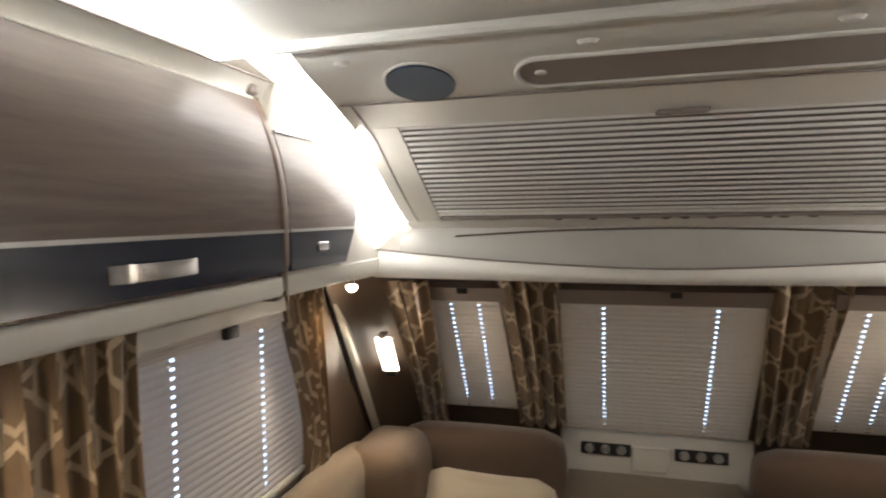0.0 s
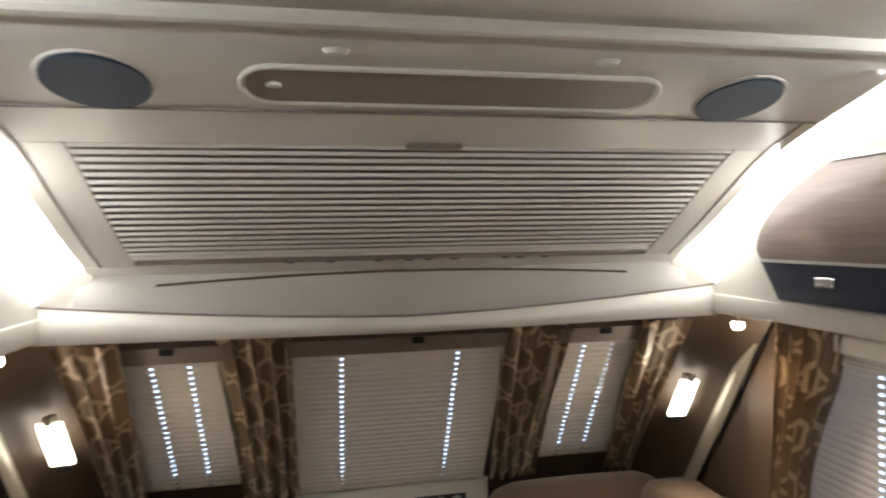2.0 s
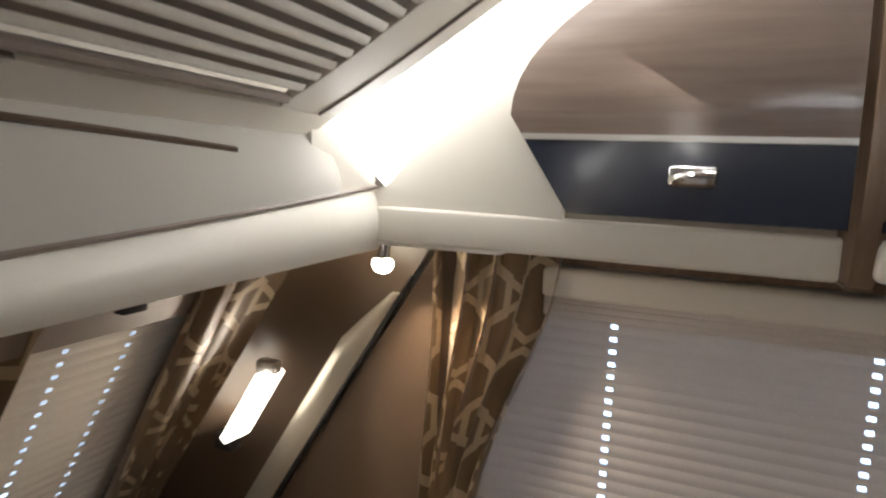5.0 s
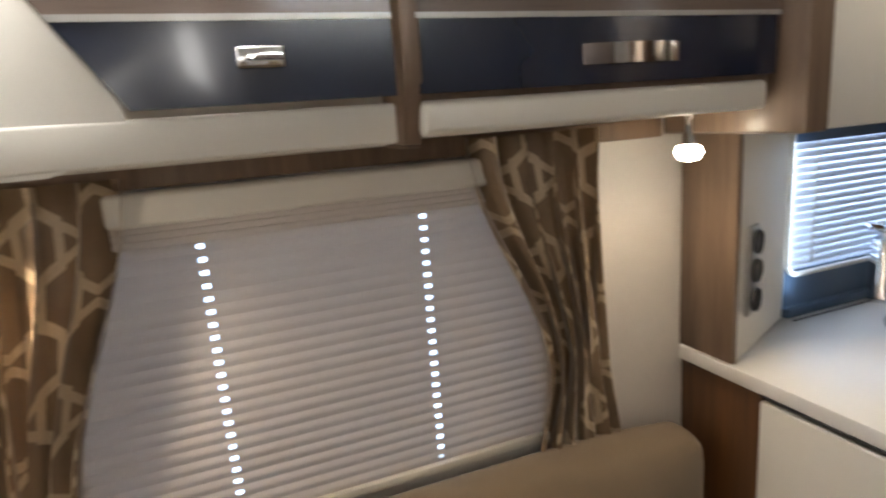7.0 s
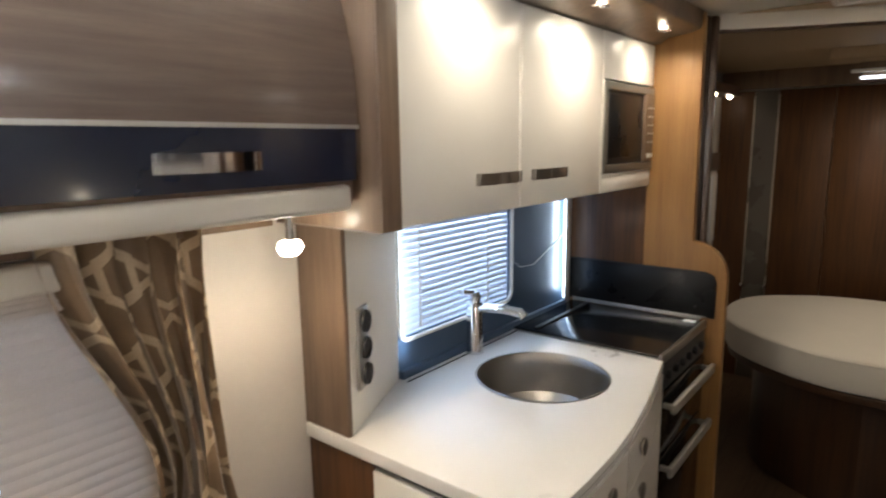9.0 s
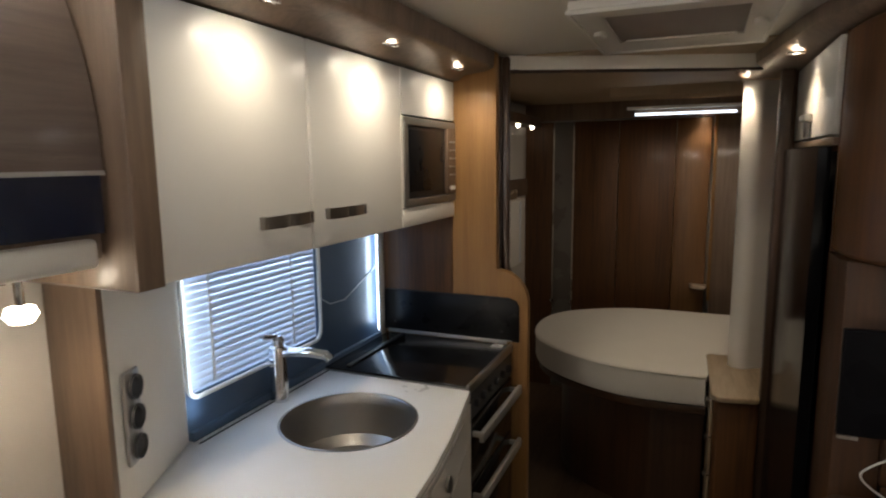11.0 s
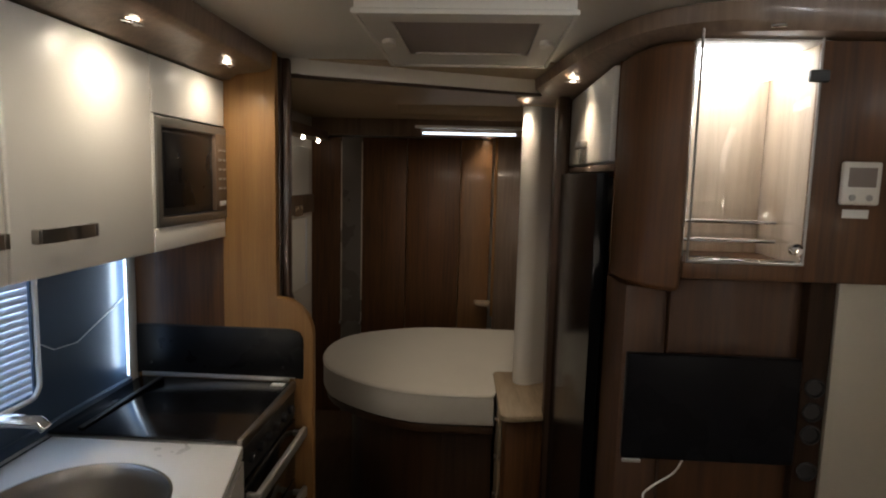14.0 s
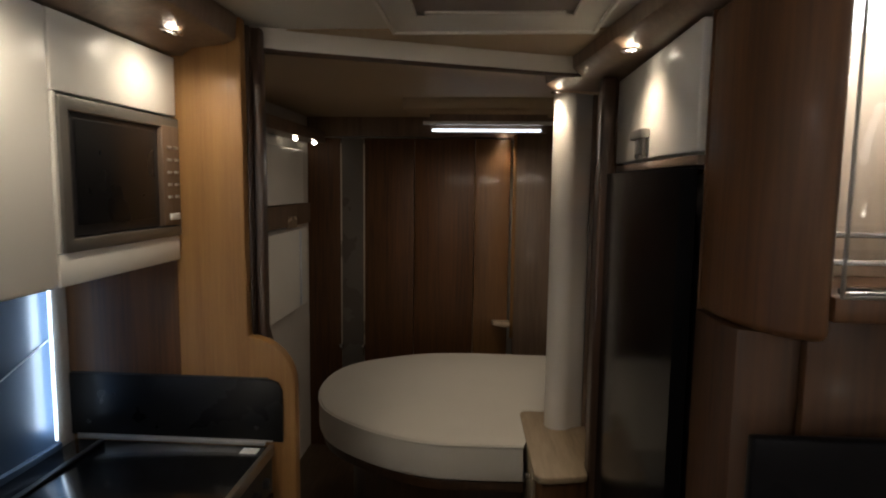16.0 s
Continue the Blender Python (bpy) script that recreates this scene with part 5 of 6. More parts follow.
# upper cupboards
uc = thing("upper_cupboard", "white glossy kitchen upper cupboard with two doors and bowed dark-chrome handles", "cabinet", (0.95, -2.08, 1.39))
part("carcass", box(0.842, 1.116, -2.512, -1.662, 1.39, 1.86, 0.002), "white", uc)
for y0, y1, hy in ((-2.072, -1.648, -1.978), (-2.530, -2.077, -2.212)):
    d = part("door", box(0.818, 0.840, y0, y1, 1.388, 1.858, 0.005, 3), "white", uc, "white glossy door")
    hl = 0.17
    part("handle", merge(
        sheet(lambda u, v: (0.812 - 0.014 * math.sin(u * math.pi) ** 0.5 + 0.008 * math.exp(-((u - 0.5) * 14) ** 2), hy - hl / 2 + hl * u, 1.452 + 0.026 * v), 20, 2, 0.003),
        box(0.804, 0.819, hy - hl / 2, hy - hl / 2 + 0.010, 1.452, 1.478, 0.002), box(0.804, 0.819, hy + hl / 2 - 0.010, hy + hl / 2, 1.452, 1.478, 0.002)), "steel", d, "bowed dark chrome handle")
mc = thing("microwave_cupboard", "white housing around a built-in microwave", "cabinet", (0.95, -2.73, 1.39))
part("top_panel", box(0.818, 0.84, -2.944, -2.534, 1.724, 1.858, 0.003), "white", mc)
part("bottom_panel", box(0.818, 0.84, -2.944, -2.534, 1.388, 1.446, 0.003), "white", mc)
part("side_strip", box(0.818, 0.84, -2.544, -2.534, 1.447, 1.723, 0.002), "white", mc)
part("carcass", box(0.95, 1.116, -2.944, -2.514, 1.39, 1.86, 0.002), "white", mc)
mw = thing("microwave", "silver-framed built-in microwave with a dark window and control buttons", "microwave", (0.9, -2.74, 1.45))
part("body", box(0.845, 0.945, -2.94, -2.53, 1.452, 1.718, 0.003), "blackmatt", mw)
fr = frame_of(lambda u, v, d: Vector((0.822 + d, u, v)), -2.947, -2.546, 1.446, 1.718, 0.024, -0.008, 0.020, "mwframe", mw, "front_frame")
part("door_glass", box(0.822, 0.844, -2.868, -2.568, 1.472, 1.698, 0.004), "blackmatt", mw, "dark grey door")
part("door_window", box(0.8185, 0.8215, -2.846, -2.590, 1.492, 1.682, 0.001), "blackback", mw, "dark door window")
part("control_strip", box(0.812, 0.844, -2.943, -2.870, 1.472, 1.698, 0.003), "brownwood", mw, "dark brown control strip")
for k in range(5):
    for j in range(2):
        part("button", box(0.8085, 0.8122, -2.932 + j * 0.030, -2.917 + j * 0.030, 1.535 + k * 0.028, 1.541 + k * 0.028, 0.0005), "silver", mw)
part("door_button", box(0.8085, 0.8122, -2.932, -2.890, 1.485, 1.500, 0.001), "paper", mw)
ce = thing("cupboard_end_panel", "brown veneer end panel between locker and kitchen cupboard", "panel", (0.95, -1.61, 1.388))
part("board", box(0.812, 1.117, -1.640, -1.590, 1.388, 1.952, 0.003), "brownwood", ce)
part("front_edge", box(0.805, 0.8115, -1.641, -1.589, 1.387, 1.952, 0.0025, 3), "brownwood", ce, "rounded veneer front edge")
part("bottom_edge", box(0.812, 1.117, -1.639, -1.591, 1.3855, 1.3878, 0.0005), "panelgrey", ce)


# cornice with spots over the kitchen
cor = [(0.842, 1.863), (0.80, 1.863), (0.775, 1.880), (0.70, 1.888), (0.672, 1.898), (0.666, 1.953), (1.117, 1.953), (1.117, 1.863)]
solo("kitchen_cornice", prism(cor, "y", -2.948, -1.645, 0.004), "brownwood", "brown veneer cornice with recessed spotlights over the kitchen", "cornice", kind="structure")
for y in (-1.86, -2.33, -2.79):
    reading_spot((0.742, y, 1.8815), (0.80, y, 1.60), "small round lit recessed spotlight in the kitchen cornice", "kitchen spots")

# roof hatch over the kitchen
rh = thing("roof_hatch", "cream roof hatch with a stepped frame and a closed grey blind", "roof hatch", (0.08, -2.62, 1.95), kind="structure")
def hatch_ring(x0, x1, y0, y1, ix0, ix1, iy0, iy1, za, zb):
    bm = bmesh.new()
    o = [bm.verts.new(p) for p in ((x0, y0, za), (x1, y0, za), (x1, y1, za), (x0, y1, za))]
    i = [bm.verts.new(p) for p in ((ix0, iy0, zb), (ix1, iy0, zb), (ix1, iy1, zb), (ix0, iy1, zb))]
    t = [bm.verts.new((v.co.x, v.co.y, CEIL - 0.001)) for v in o]
    for a in range(4):
        b = (a + 1) % 4
        bm.faces.new((o[a], o[b], i[b], i[a]))
        bm.faces.new((o[a], o[b], t[b], t[a]))
    bmesh.ops.recalc_face_normals(bm, faces=bm.faces)
    bmesh.ops.solidify(bm, geom=bm.faces[:], thickness=0.003)
    return bevel(bm, 0.002)
part("frame", hatch_ring(-0.150, 0.312, -3.000, -2.410, -0.090, 0.250, -2.90, -2.53, 1.926, 1.935), "cream", rh, "cream stepped outer frame")
part("frame_lip", merge(box(-0.155, 0.317, -2.415, -2.403, 1.921, 1.933, 0.003), box(-0.155, 0.317, -3.007, -2.995, 1.921, 1.933, 0.003), box(-0.155, -0.145, -2.995, -2.415, 1.921, 1.933, 0.003), box(0.307, 0.317, -2.995, -2.415, 1.921, 1.933, 0.003)), "cream", rh)
part("well", merge(box(-0.092, -0.088, -2.90, -2.53, 1.933, 1.944, 0.0), box(0.248, 0.252, -2.90, -2.53, 1.933, 1.944, 0.0)), "cream", rh)
part("blind", box(-0.088, 0.248, -2.90, -2.53, 1.940, 1.943, 0.001), "panelgrey", rh, "closed grey hatch blind")
part("blind_rail", box(-0.070, 0.230, -2.898, -2.878, 1.934, 1.940, 0.002), "cream", rh)
for x in (-0.119, 0.280):
    part("catch", lathe([(0.017, 0), (0.017, -0.012), (0.010, -0.016), (0, -0.016)], (x, -2.70, 1.932), n=18, sy=1.7), "cream", rh)

# ---- right-hand furniture (towards -x) ----
FX = -0.290
fr = thing("fridge", "tall glossy black fridge between wood panels", "fridge", (-0.6, -3.06, 0.0))
part("body", box(-1.0, FX - 0.02, -3.40, -2.69, 0.02, 1.60, 0.006), "blackmatt", fr)
part("door", sheet(lambda u, v: (FX + 0.008 * math.sin(u * math.pi), -3.405 + 0.72 * u, 0.04 + 1.57 * v), 12, 1, 0.03), "fridgeblack", fr, "glossy black bowed door")
cc = thing("fridge_cupboard", "white glossy cupboard above the fridge with a dark T-shaped handle", "cabinet", (-0.6, -3.05, 1.63))
part("carcass", box(-1.0, FX - 0.025, -3.40, -2.70, 1.628, 1.882, 0.002), "white", cc)
part("door", box(FX - 0.022, FX - 0.002, -3.395, -2.705, 1.640, 1.880, 0.005, 3), "white", cc, "white glossy door")
part("handle", merge(box(FX - 0.002, FX + 0.020, -3.14, -3.03, 1.690, 1.712, 0.004), box(FX, FX + 0.014, -3.10, -3.08, 1.652, 1.692, 0.003), box(FX, FX + 0.008, -3.06, -3.052, 1.645, 1.695, 0.002), box(FX, FX + 0.008, -3.132, -3.124, 1.645, 1.695, 0.002)), "steel", cc, "dark chrome T-shaped handle")
part("bottom_rail", box(FX - 0.030, FX - 0.004, -3.40, -2.70, 1.615, 1.634, 0.002), "brownwood", cc)
solo("fridge_side_panel", box(-1.0, -0.284, -3.698, -3.412, 0.0, 1.886, 0.004), "walnut", "walnut veneer panel beside the fridge", "panel")
# rounded post between fridge and display cabinet
post = [(-1.10, -2.685), (-0.262, -2.685), *[(x, y) for x, y in arc(-0.315, -2.485, 0.055, 0, 90, 8)], (-0.40, -2.430), (-0.40, -2.52), (-1.10, -2.52)]
dp = [(-0.302, -2.684), (-0.303, -2.62), (-0.310, -2.56), (-0.325, -2.505), (-0.350, -2.462), (-0.378, -2.440), (-0.404, -2.432), (-0.404, -2.66), (-0.34, -2.684)]
solo("corner_post", prism(dp, "z", 1.352, 1.886, 0.016, 4), "walnut", "rounded walnut corner of the display unit beside the fridge", "post")
# walnut darkened here to stand in for shade under the display unit
solo("side_panel", prism([(-0.300, -2.684), (-0.300, -2.56), (-0.312, -2.527), (-0.34, -2.512), (-0.404, -2.512), (-0.404, -2.684)], "z", 0.0, 1.351, 0.003), "walnutshade", "upright shade-toned walnut panel beside the fridge below the display unit", "panel")
solo("post_board", box(-0.404, -0.303, -2.690, -2.686, 0.0, 1.886, 0.0005), "walnut", "thin walnut board along the fridge", "panel")
dc = thing("display_cabinet", "lit walnut display cabinet with glass shelves and a birch back", "cabinet", (-0.6, -2.55, 1.40))
Y = -2.432
part("bottom_rail", box(-0.655, -0.404, Y - 0.02, Y, 1.385, 1.422, 0.003), "walnut", dc)
part("right_stile", box(-0.90, -0.655, Y - 0.02, Y, 1.385, 1.886, 0.004), "walnut", dc, "walnut stile with thermostat")
part("floor_board", box(-0.90, -0.404, -2.68, Y - 0.021, 1.385, 1.420, 0.002), "walnut", dc)
part("top_board", box(-0.67, -0.404, -2.68, Y - 0.004, 1.882, 1.887, 0.001), "cream", dc)
part("back", box(-0.655, -0.411, -2.672, -2.66, 1.421, 1.881, 0.001), "paleback", dc, "pale birch back panel")
part("mirror_side", box(-0.410, -0.404, -2.659, Y - 0.021, 1.421, 1.881, 0.001), "mirror", dc, "mirrored side panel")
part("inner_side", box(-0.67, -0.656, -2.675, Y - 0.021, 1.421, 1.881, 0.001), "paleback", dc)
part("light", box(-0.645, -0.418, -2.655, -2.50, 1.838, 1.881, 0.004), "ledcabinet", dc, "bright white light strip")
for z in (1.464, 1.505):
    g = part("glass_shelf", box(-0.65, -0.415, -2.655, -2.47, z, z + 0.005, 0.001), "glass", dc, "glass shelf with a chrome rail")
    part("shelf_rail", tube([(-0.61, -2.472, z + 0.003), (-0.415, -2.472, z + 0.003)], 0.0045, 8), "chrome", g)
part("door_glass", box(-0.650, -0.412, Y + 0.001, Y + 0.005, 1.424, 1.884, 0.001), "glass", dc, "clear glass door")
part("door_edge", frame_of(lambda u, v, d: Vector((u, Y + d, v)), -0.654, -0.408, 1.420, 1.922, 0.006, 0.0, 0.006, "steel", dc, "door_frame").data and box(-0.64, -0.42, Y - 0.015, Y - 0.006, 1.424, 1.430, 0.001), "chrome", dc)
part("hinge", box(-0.665, -0.625, Y + 0.004, Y + 0.016, 1.80, 1.825, 0.004), "blackmatt", dc, "black door hinge")
part("lock", lathe([(0.013, 0), (0.013, 0.014), (0, 0.016)], (-0.63, Y + 0.004, 1.456), (0, 1, 0), 16), "chrome", dc)
random.seed(11)
for k in range(4):
    solo("cabinet_key", merge(lathe([(0, 0), (0.010, 0.001), (0.010, 0.009), (0, 0.010)], (-0.435 - 0.022 * k, -2.46 - 0.01 * (k % 2), 1.4215), n=12, sx=1.3)), "chrome" if k % 3 else "blackmatt", "small chrome fitting lying on the cabinet floor", "fitting", "small fittings")
reading_spot((-0.545, -2.405, 1.905), (-0.545, -2.38, 1.4), "small round lit recessed spotlight above the display cabinet", "cabinet spots", 0.016)
# lower recess with television
rc = thing("media_cabinet", "walnut sideboard with a rounded corner below the display cabinet", "cabinet", (-0.7, -2.4, 0.0))
# back board and counter below use the same shade-darkened walnut
part("back_board", box(-1.0, -0.404, -2.515, -2.495, 0.84, 1.384, 0.002), "walnutshade", rc)
# side board coloured near black in place of the recess's own shade
part("side_board", box(-0.745, -0.690, -2.494, -2.46, 0.842, 1.384, 0.003), "shadewood", rc)
topo = [(-1.10, -2.494), (-0.404, -2.494), (-0.404, -2.434), (-0.30, -2.42), (-0.262, -2.38), (-0.27, -2.27), (-0.31, -2.16), (-0.40, -2.08), (-0.55, -2.04), (-1.10, -2.04)]
part("counter", prism(topo, "z", 0.812, 0.840, 0.006, 3), "walnutshade", rc, "brown counter with a rounded front")
part("body", prism([(x - 0.02 if x > -0.9 else x, y - 0.012 if y > -2.4 else y) for x, y in topo], "z", 0.0, 0.811, 0.0), "walnut", rc)
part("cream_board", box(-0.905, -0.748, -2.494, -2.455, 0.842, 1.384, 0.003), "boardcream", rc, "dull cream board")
tv = thing("television", "small black flat television on a wall bracket above the sideboard", "television", (-0.52, -2.45, 1.0))
part("screen", box(-0.660, -0.293, -2.425, -2.405, 0.985, 1.222, 0.005, 3), "tvblack", tv, "black glossy screen")
part("casing", box(-0.650, -0.405, -2.460, -2.426, 0.99, 1.21, 0.006), "blackmatt", tv)
part("bracket", box(-0.56, -0.48, -2.494, -2.461, 1.05, 1.15, 0.003), "blackmatt", tv)
part("base_strip", box(-0.335, -0.295, -2.412, -2.404, 0.976, 0.984, 0.002), "silver", tv)
cb = smooth_line([(-0.435, -2.425, 0.985), (-0.41, -2.41, 0.955), (-0.365, -2.405, 0.925), (-0.345, -2.405, 0.900), (-0.365, -2.40, 0.875), (-0.41, -2.40, 0.850), (-0.46, -2.395, 0.846), (-0.495, -2.39, 0.850), (-0.505, -2.39, 0.868)], 8)
solo("cable", merge(tube(cb, 0.0024, 8), tube([cb[-1], cb[-1] + Vector((-0.004, 0.002, 0.024))], 0.0055, 10)), "paper", "loose white cable with a plug lying on the sideboard", "cable")
for k, z in enumerate((1.145, 1.090, 1.037, 0.951)):
    t = thing("round_socket", "round black wall socket with a dull grey rim", "socket", (-0.718, -2.455, z), "side sockets")
    part("rim", lathe([(0.021, 0), (0.023, 0.005), (0.019, 0.007)], (-0.718, -2.459, z), (0, 1, 0), 22), "blackmatt", t)
    part("insert", lathe([(0, 0.002), (0.016, 0.002), (0.0185, 0.006)], (-0.718, -2.459, z), (0, 1, 0), 22), "blackmatt", t)
th = thing("control_display", "white heating control unit with a grey screen and two buttons", "thermostat", (-0.77, -2.43, 1.6))
part("case", box(-0.788, -0.710, Y + 0.001, Y + 0.014, 1.553, 1.642, 0.005, 3), "white", th)
part("screen", box(-0.777, -0.721, Y + 0.0135, Y + 0.0155, 1.590, 1.630, 0.001), "panelgrey", th)
for x in (-0.766, -0.732):
    part("button", lathe([(0.007, 0), (0.006, 0.003), (0, 0.003)], (x, Y + 0.0135, 1.568), (0, 1, 0), 14), "silver", th)
solo("label_card", box(-0.775, -0.722, Y + 0.001, Y + 0.003, 1.525, 1.543, 0.0005), "paper", "small pale label below the control unit", "label")
vt = thing("vent_grille", "dark slatted vent grille near the ceiling", "vent", (-0.85, -2.42, 1.85))
part("frame", box(-0.90, -0.812, Y + 0.001, Y + 0.008, 1.80, 1.90, 0.002), "blackmatt", vt)
for k in range(3):
    part("slat", box(-0.895, -0.820, Y + 0.006, Y + 0.014, 1.82 + k * 0.025, 1.824 + k * 0.025, 0.001), "silver", vt)
part("side_partition", box(-1.118, -0.905, -2.52, -2.44, 0.0, 1.95, 0.003), "wallpaper", kind="structure")
part("side_wall_back", box(-1.118, -0.95, -2.70, -2.53, 0.0, 1.95, 0.003), "walnut", kind="structure")

# curved cornice on this side
path = smooth_line([(-0.93, -2.395, 0), (-0.55, -2.385, 0), (-0.38, -2.43, 0), (-0.29, -2.55, 0), (-0.235, -2.75, 0), (-0.20, -3.00, 0), (-0.17, -3.25, 0), (-0.135, -3.50, 0), (-0.10, -3.66, 0)], 6)
bm = bmesh.new()
cols = []
for p in path:
    cols.append([bm.verts.new(q) for q in ((p.x, p.y, 1.952), (p.x - 0.004, p.y, 1.915), (p.x - 0.030, p.y - 0.01, 1.895), (min(p.x - 0.10, -0.31), min(p.y - 0.02, -2.435) if p.y > -2.5 else p.y, 1.888), (-1.0, p.y if p.y < -2.5 else -2.60, 1.888), (-1.0, p.y if p.y < -2.5 else -2.60, 1.952))])
for a, b in zip(cols, cols[1:]):
    for k in range(6):
        bm.faces.new((a[k], a[(k + 1) % 6], b[(k + 1) % 6], b[k]))
bm.faces.new(cols[0])
bm.faces.new(cols[-1][::-1])
solo("side_cornice", bm, "brownwood", "curved brown veneer cornice with recessed spotlights", "cornice", kind="structure")
reading_spot((-0.235, -3.01, 1.889), (-0.25, -3.01, 1.5), "small round lit recessed spotlight in the curved cornice", "side spots")
reading_spot((-0.135, -3.62, 1.886), (-0.14, -3.62, 1.5), "small round lit recessed spotlight in the curved cornice", "side spots", 0.014)

# ---- bedroom ----
post2 = arc(-0.185, -3.70, 0.048, -60, 150, 10) + [(-0.27, -3.70), (-0.27, -3.76)]
solo("cream_post", prism(post2, "z", 0.70, 1.886, 0.002), "white", "rounded cream post between bed and fridge", "post")
solo("post_edge", box(-0.280, -0.236, -3.405, -3.345, 0.0, 1.886, 0.008, 3), "darktrim", "dark glossy wood post edge", "post")
solo("bed_screen", box(-1.10, -0.272, -3.78, -3.70, 0.0, 1.886, 0.004), "brownwood", "brown partition panel beside the bed", "panel")
bs = thing("bedside_cabinet", "small bedside cabinet with a rounded pale top and drawers", "cabinet", (-0.25, -3.6, 0.0))
topb = [(-0.282, -3.66), (-0.282, -3.41), (-0.234, -3.41), (-0.234, -3.325), (-0.215, -3.312), (-0.115, -3.290), (-0.085, -3.295), (-0.070, -3.320), (-0.056, -3.76), *arc(-0.085, -3.80, 0.03, 10, -90, 5), (-0.30, -3.83)]
part("top", prism(topb, "z", 0.684, 0.706, 0.005, 3), "topwood", bs, "pale rounded top")
part("body", prism([(-0.282, -3.83), (-0.282, -3.41), (-0.234, -3.41), (-0.234, -3.34), (-0.215, -3.33), (-0.095, -3.312), (-0.082, -3.33), (-0.076, -3.81)], "z", 0.0, 0.683, 0.003), "walnut", bs)
for k in range(4):
    z0 = 0.05 + 0.157 * k
    d = part("drawer", box(-0.080, -0.068, -3.80, -3.345, z0, z0 + 0.15, 0.004), "topwood", bs, "pale drawer front")
    part("knob", lathe([(0.010, 0), (0.011, 0.012), (0, 0.013)], (-0.068, -3.45, z0 + 0.11), (1, 0, 0), 14), "steel", d)
bed = thing("bed", "island bed with a bare white rounded mattress on a dark base", "bed", (0.0, -4.2, 0.0))
OUT = smooth_line([(-0.052, -3.53, 0), (0.12, -3.525, 0), (0.30, -3.535, 0), (0.50, -3.62, 0), (0.69, -3.78, 0), (0.775, -3.98, 0), (0.787, -4.20, 0), (0.73, -4.38, 0), (0.58, -4.51, 0), (0.40, -4.60, 0), (0.20, -4.635, 0), (-0.10, -4.64, 0)], 4)
OUT = [(p.x, p.y) for p in OUT]


def rounded_slab(poly, z0, z1, r):
    bm = bmesh.new()
    cx, cy = -0.4, -4.15
    rings = []
    for z, inset in ((z0, r), (z0 + r * 0.3, r * 0.3), (z0 + r, 0), (z1 - r, 0.0), (z1 - r * 0.3, r * 0.3), (z1, r)):
        ring = []
        for x, y in poly:
            d = Vector((x - cx, y - cy))
            k = 1 - inset / d.length
            ring.append(bm.verts.new((cx + d.x * k, cy + d.y * k, z)))
        rings.append(ring)
    n = len(poly)
    for a, b in zip(rings, rings[1:]):
        for i in range(n):
            bm.faces.new((a[i], a[(i + 1) % n], b[(i + 1) % n], b[i]))
    bm.faces.new(rings[0][::-1])
    bm.faces.new(rings[-1])
    return bm


full = OUT + [(-1.09, -4.64), (-1.09, -3.84), (-0.052, -3.84)]
part("mattress", rounded_slab(full, 0.560, 0.702, 0.022), "mattress", bed, "bare white mattress")
part("piping", tube([(x, y, 0.690) for x, y in OUT], 0.0045, 6), "mattress", bed)
part("slatted_frame", rounded_slab([(x * 0.985 - 0.005, (y + 4.15) * 0.985 - 4.15) for x, y in full], 0.525, 0.559, 0.005), "darktrim", bed)
part("base", rounded_slab([((x - 0.14) if x > 0.2 else x, (y + 4.15) * 0.86 - 4.15) for x, y in full], 0.0, 0.524, 0.004), "darktrim", bed, "dark bed base")
hc = cushion(-0.300, -0.245, -4.58, -4.26, 0.703, 0.86, 0.02, 0.01)
solo("bed_cushion", hc, "cushiongrey", "grey padded cushion standing on the mattress", "cushion")

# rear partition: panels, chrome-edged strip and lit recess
# the last panel takes the lighter tone, standing in for spot light
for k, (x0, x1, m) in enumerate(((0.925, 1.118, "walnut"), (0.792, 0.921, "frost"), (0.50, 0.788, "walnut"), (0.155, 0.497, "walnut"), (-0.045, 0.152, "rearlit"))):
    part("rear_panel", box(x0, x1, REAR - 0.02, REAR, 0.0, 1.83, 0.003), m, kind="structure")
part("rear_side_panel", box(-1.118, -0.075, REAR - 0.02, REAR + 0.03, 0.0, 1.87, 0.003), "brownwood", kind="structure")
part("rear_header", box(-1.118, 1.118, REAR - 0.02, REAR + 0.004, 1.84, 1.952, 0.002), "brownwood", kind="structure")
for x in (0.788, 0.921):
    part("chrome_edge", box(x - 0.004, x + 0.004, REAR - 0.001, REAR + 0.008, 0.62, 1.80, 0.002), "trimsilver", kind="structure")
part("recess_edge", box(-0.078, -0.060, REAR - 0.003, REAR + 0.040, 0.70, 1.85, 0.003), "oak", kind="structure")
solo("corner_shelf", prism([(0.045, REAR + 0.002), (0.035, REAR + 0.05), (-0.02, REAR + 0.09), (-0.058, REAR + 0.09), (-0.058, REAR + 0.002)], "z", 0.775, 0.800, 0.004), "paleback", "small pale corner shelf on the rear partition", "shelf")
for x in (0.788, 0.921):
    solo("door_knob", lathe([(0.010, 0), (0.012, 0.014), (0, 0.016)], (x, REAR + 0.004, 0.62), (0, 1, 0), 14), "chrome", "small chrome knob on the rear partition", "knob", "rear knobs")
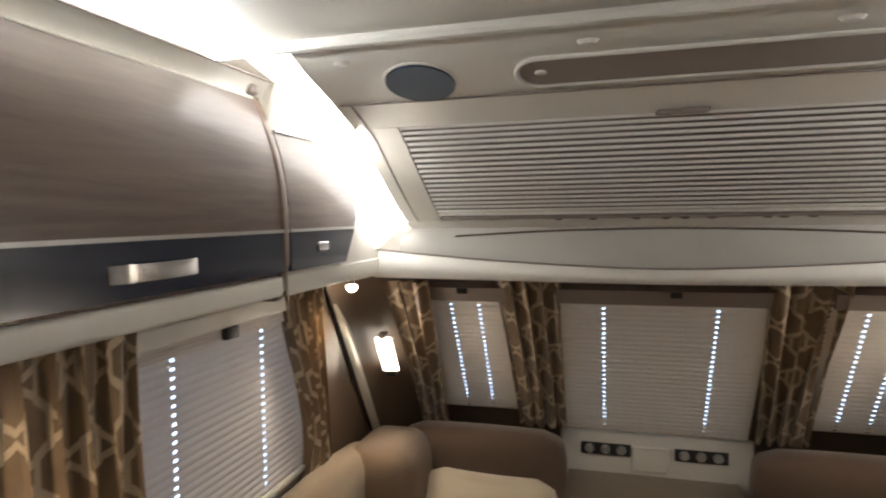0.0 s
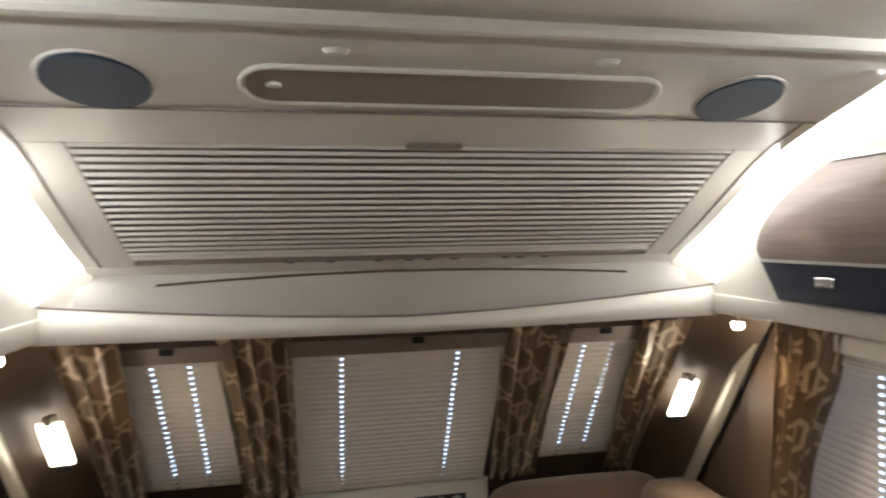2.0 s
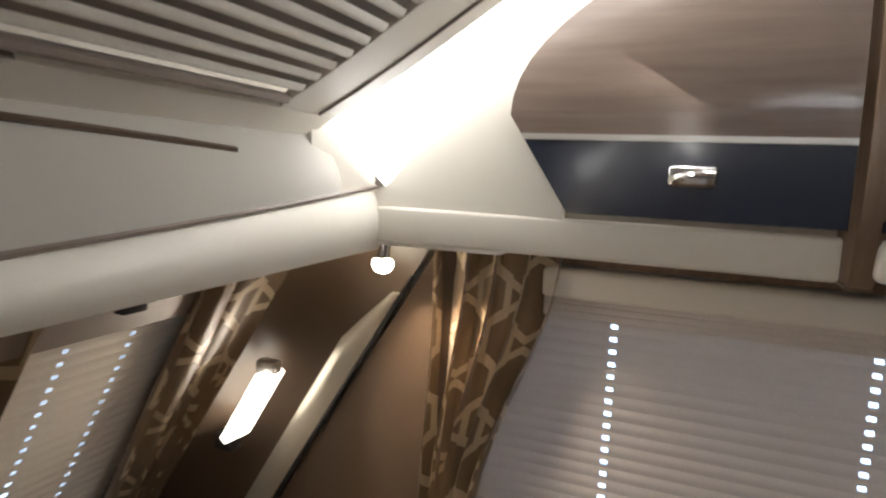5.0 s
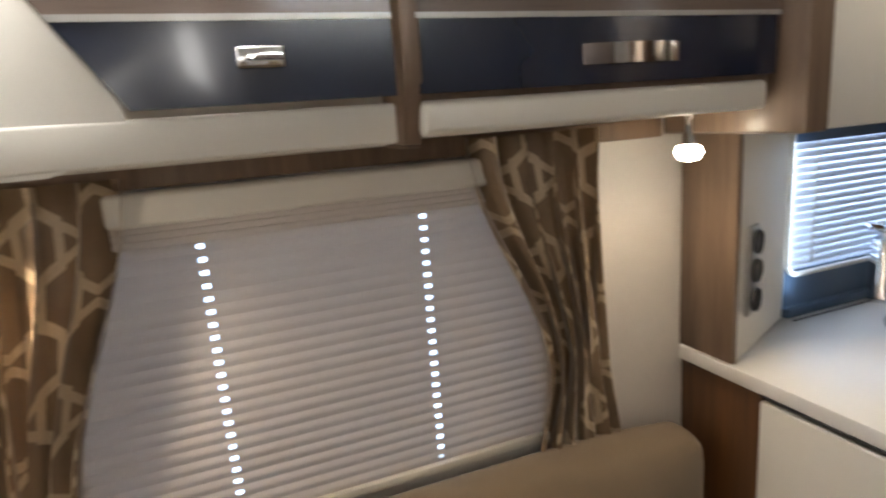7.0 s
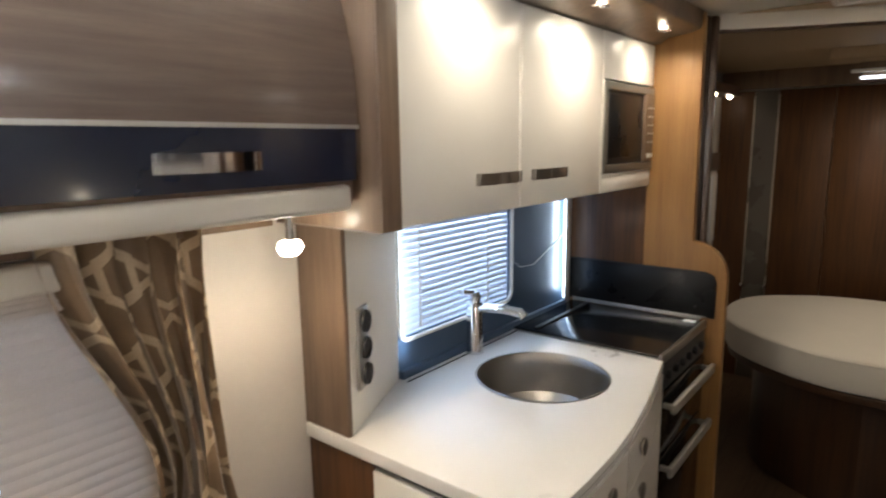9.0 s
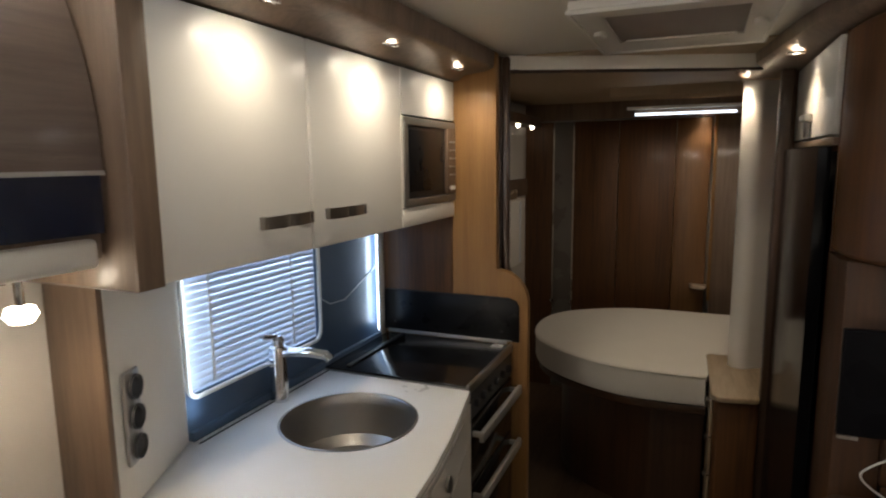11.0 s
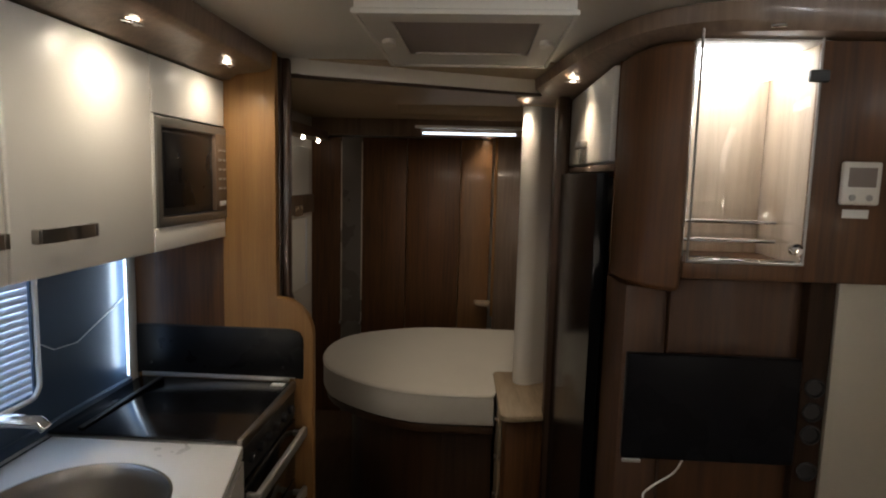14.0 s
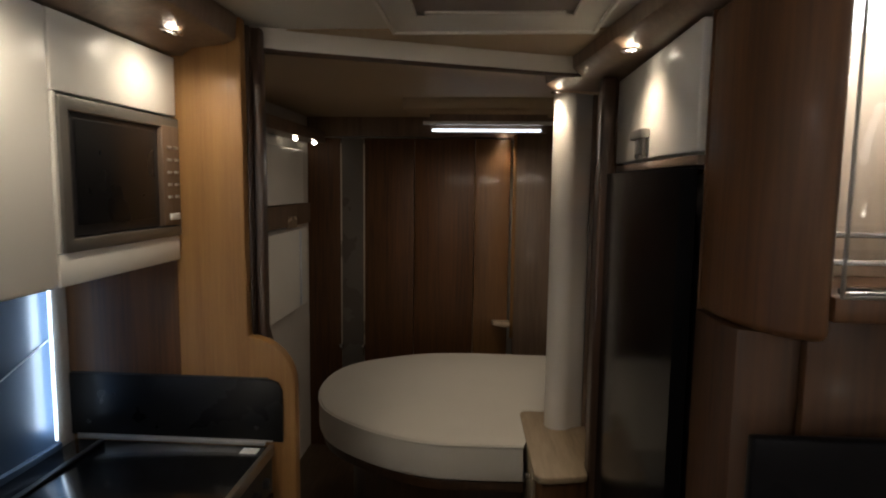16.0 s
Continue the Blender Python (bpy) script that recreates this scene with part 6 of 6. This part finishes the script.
reading_spot((-0.01, REAR + 0.03, 1.835), (0.02, REAR + 0.05, 1.4), "small round lit spotlight over the rear recess", "rear spots", 0.013)
# side wall of the bedroom on the kitchen side
bl = thing("bedroom_locker", "white overhead bedroom locker with a brown cornice", "locker", (1.05, -4.47, 1.45))
part("body", box(1.045, 1.117, -4.68, -3.9, 1.47, 1.74, 0.004), "white", bl)
part("cornice", box(1.0, 1.117, -4.96, -3.9, 1.80, 1.86, 0.006), "brownwood", bl)
part("back_board", box(1.09, 1.117, -4.95, -3.9, 1.35, 1.46, 0.002), "brownwood", bl)
reading_spot((1.03, -4.50, 1.792), (0.90, -4.3, 1.72), "small round lit spotlight over the bedroom locker", "bedroom spots", 0.012)
reading_spot((1.03, -4.83, 1.792), (0.90, -4.6, 1.72), "small round lit spotlight over the bedroom locker", "bedroom spots", 0.012)
solo("bedroom_curtain", sheet(lambda u, v: (1.085 + 0.012 * math.sin(u * 20), -4.68 + 0.13 * u, 1.40 - 0.46 * v), 20, 8, (0.0015, 0, 0), lambda u, v: (u * 0.2, -v * 0.46)), "curtain", "narrow patterned curtain beside the bedroom window", "curtain")
part("bedroom_sill", box(1.03, 1.117, -4.68, -3.9, 0.94, 1.34, 0.004), "white", kind="structure")
part("light_line_bedroom", box(1.022, 1.029, -4.56, -4.545, 0.95, 1.33, 0.001), "slat", kind="structure")
# ceiling light over the bed
cl = thing("ceiling_light", "long low ceiling light with a dotted bluish light strip", "ceiling light", (0.1, -4.25, 1.8))
# housing takes the same dimmed ceiling colour
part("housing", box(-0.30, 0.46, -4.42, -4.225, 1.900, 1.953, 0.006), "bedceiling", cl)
part("upper_bar", box(-0.22, 0.37, -4.226, -4.212, 1.832, 1.848, 0.004), "white", cl, "pale silver bar")
part("strip_holder", box(-0.17, 0.34, -4.235, -4.222, 1.798, 1.878, 0.002), "brownwood", cl)
for k in range(41):
    part("diode", box(-0.14 + 0.0115 * k, -0.131 + 0.0115 * k, -4.221, -4.214, 1.803, 1.814, 0.0), "ledstrip", cl, "bluish light dot" if k == 0 else "")
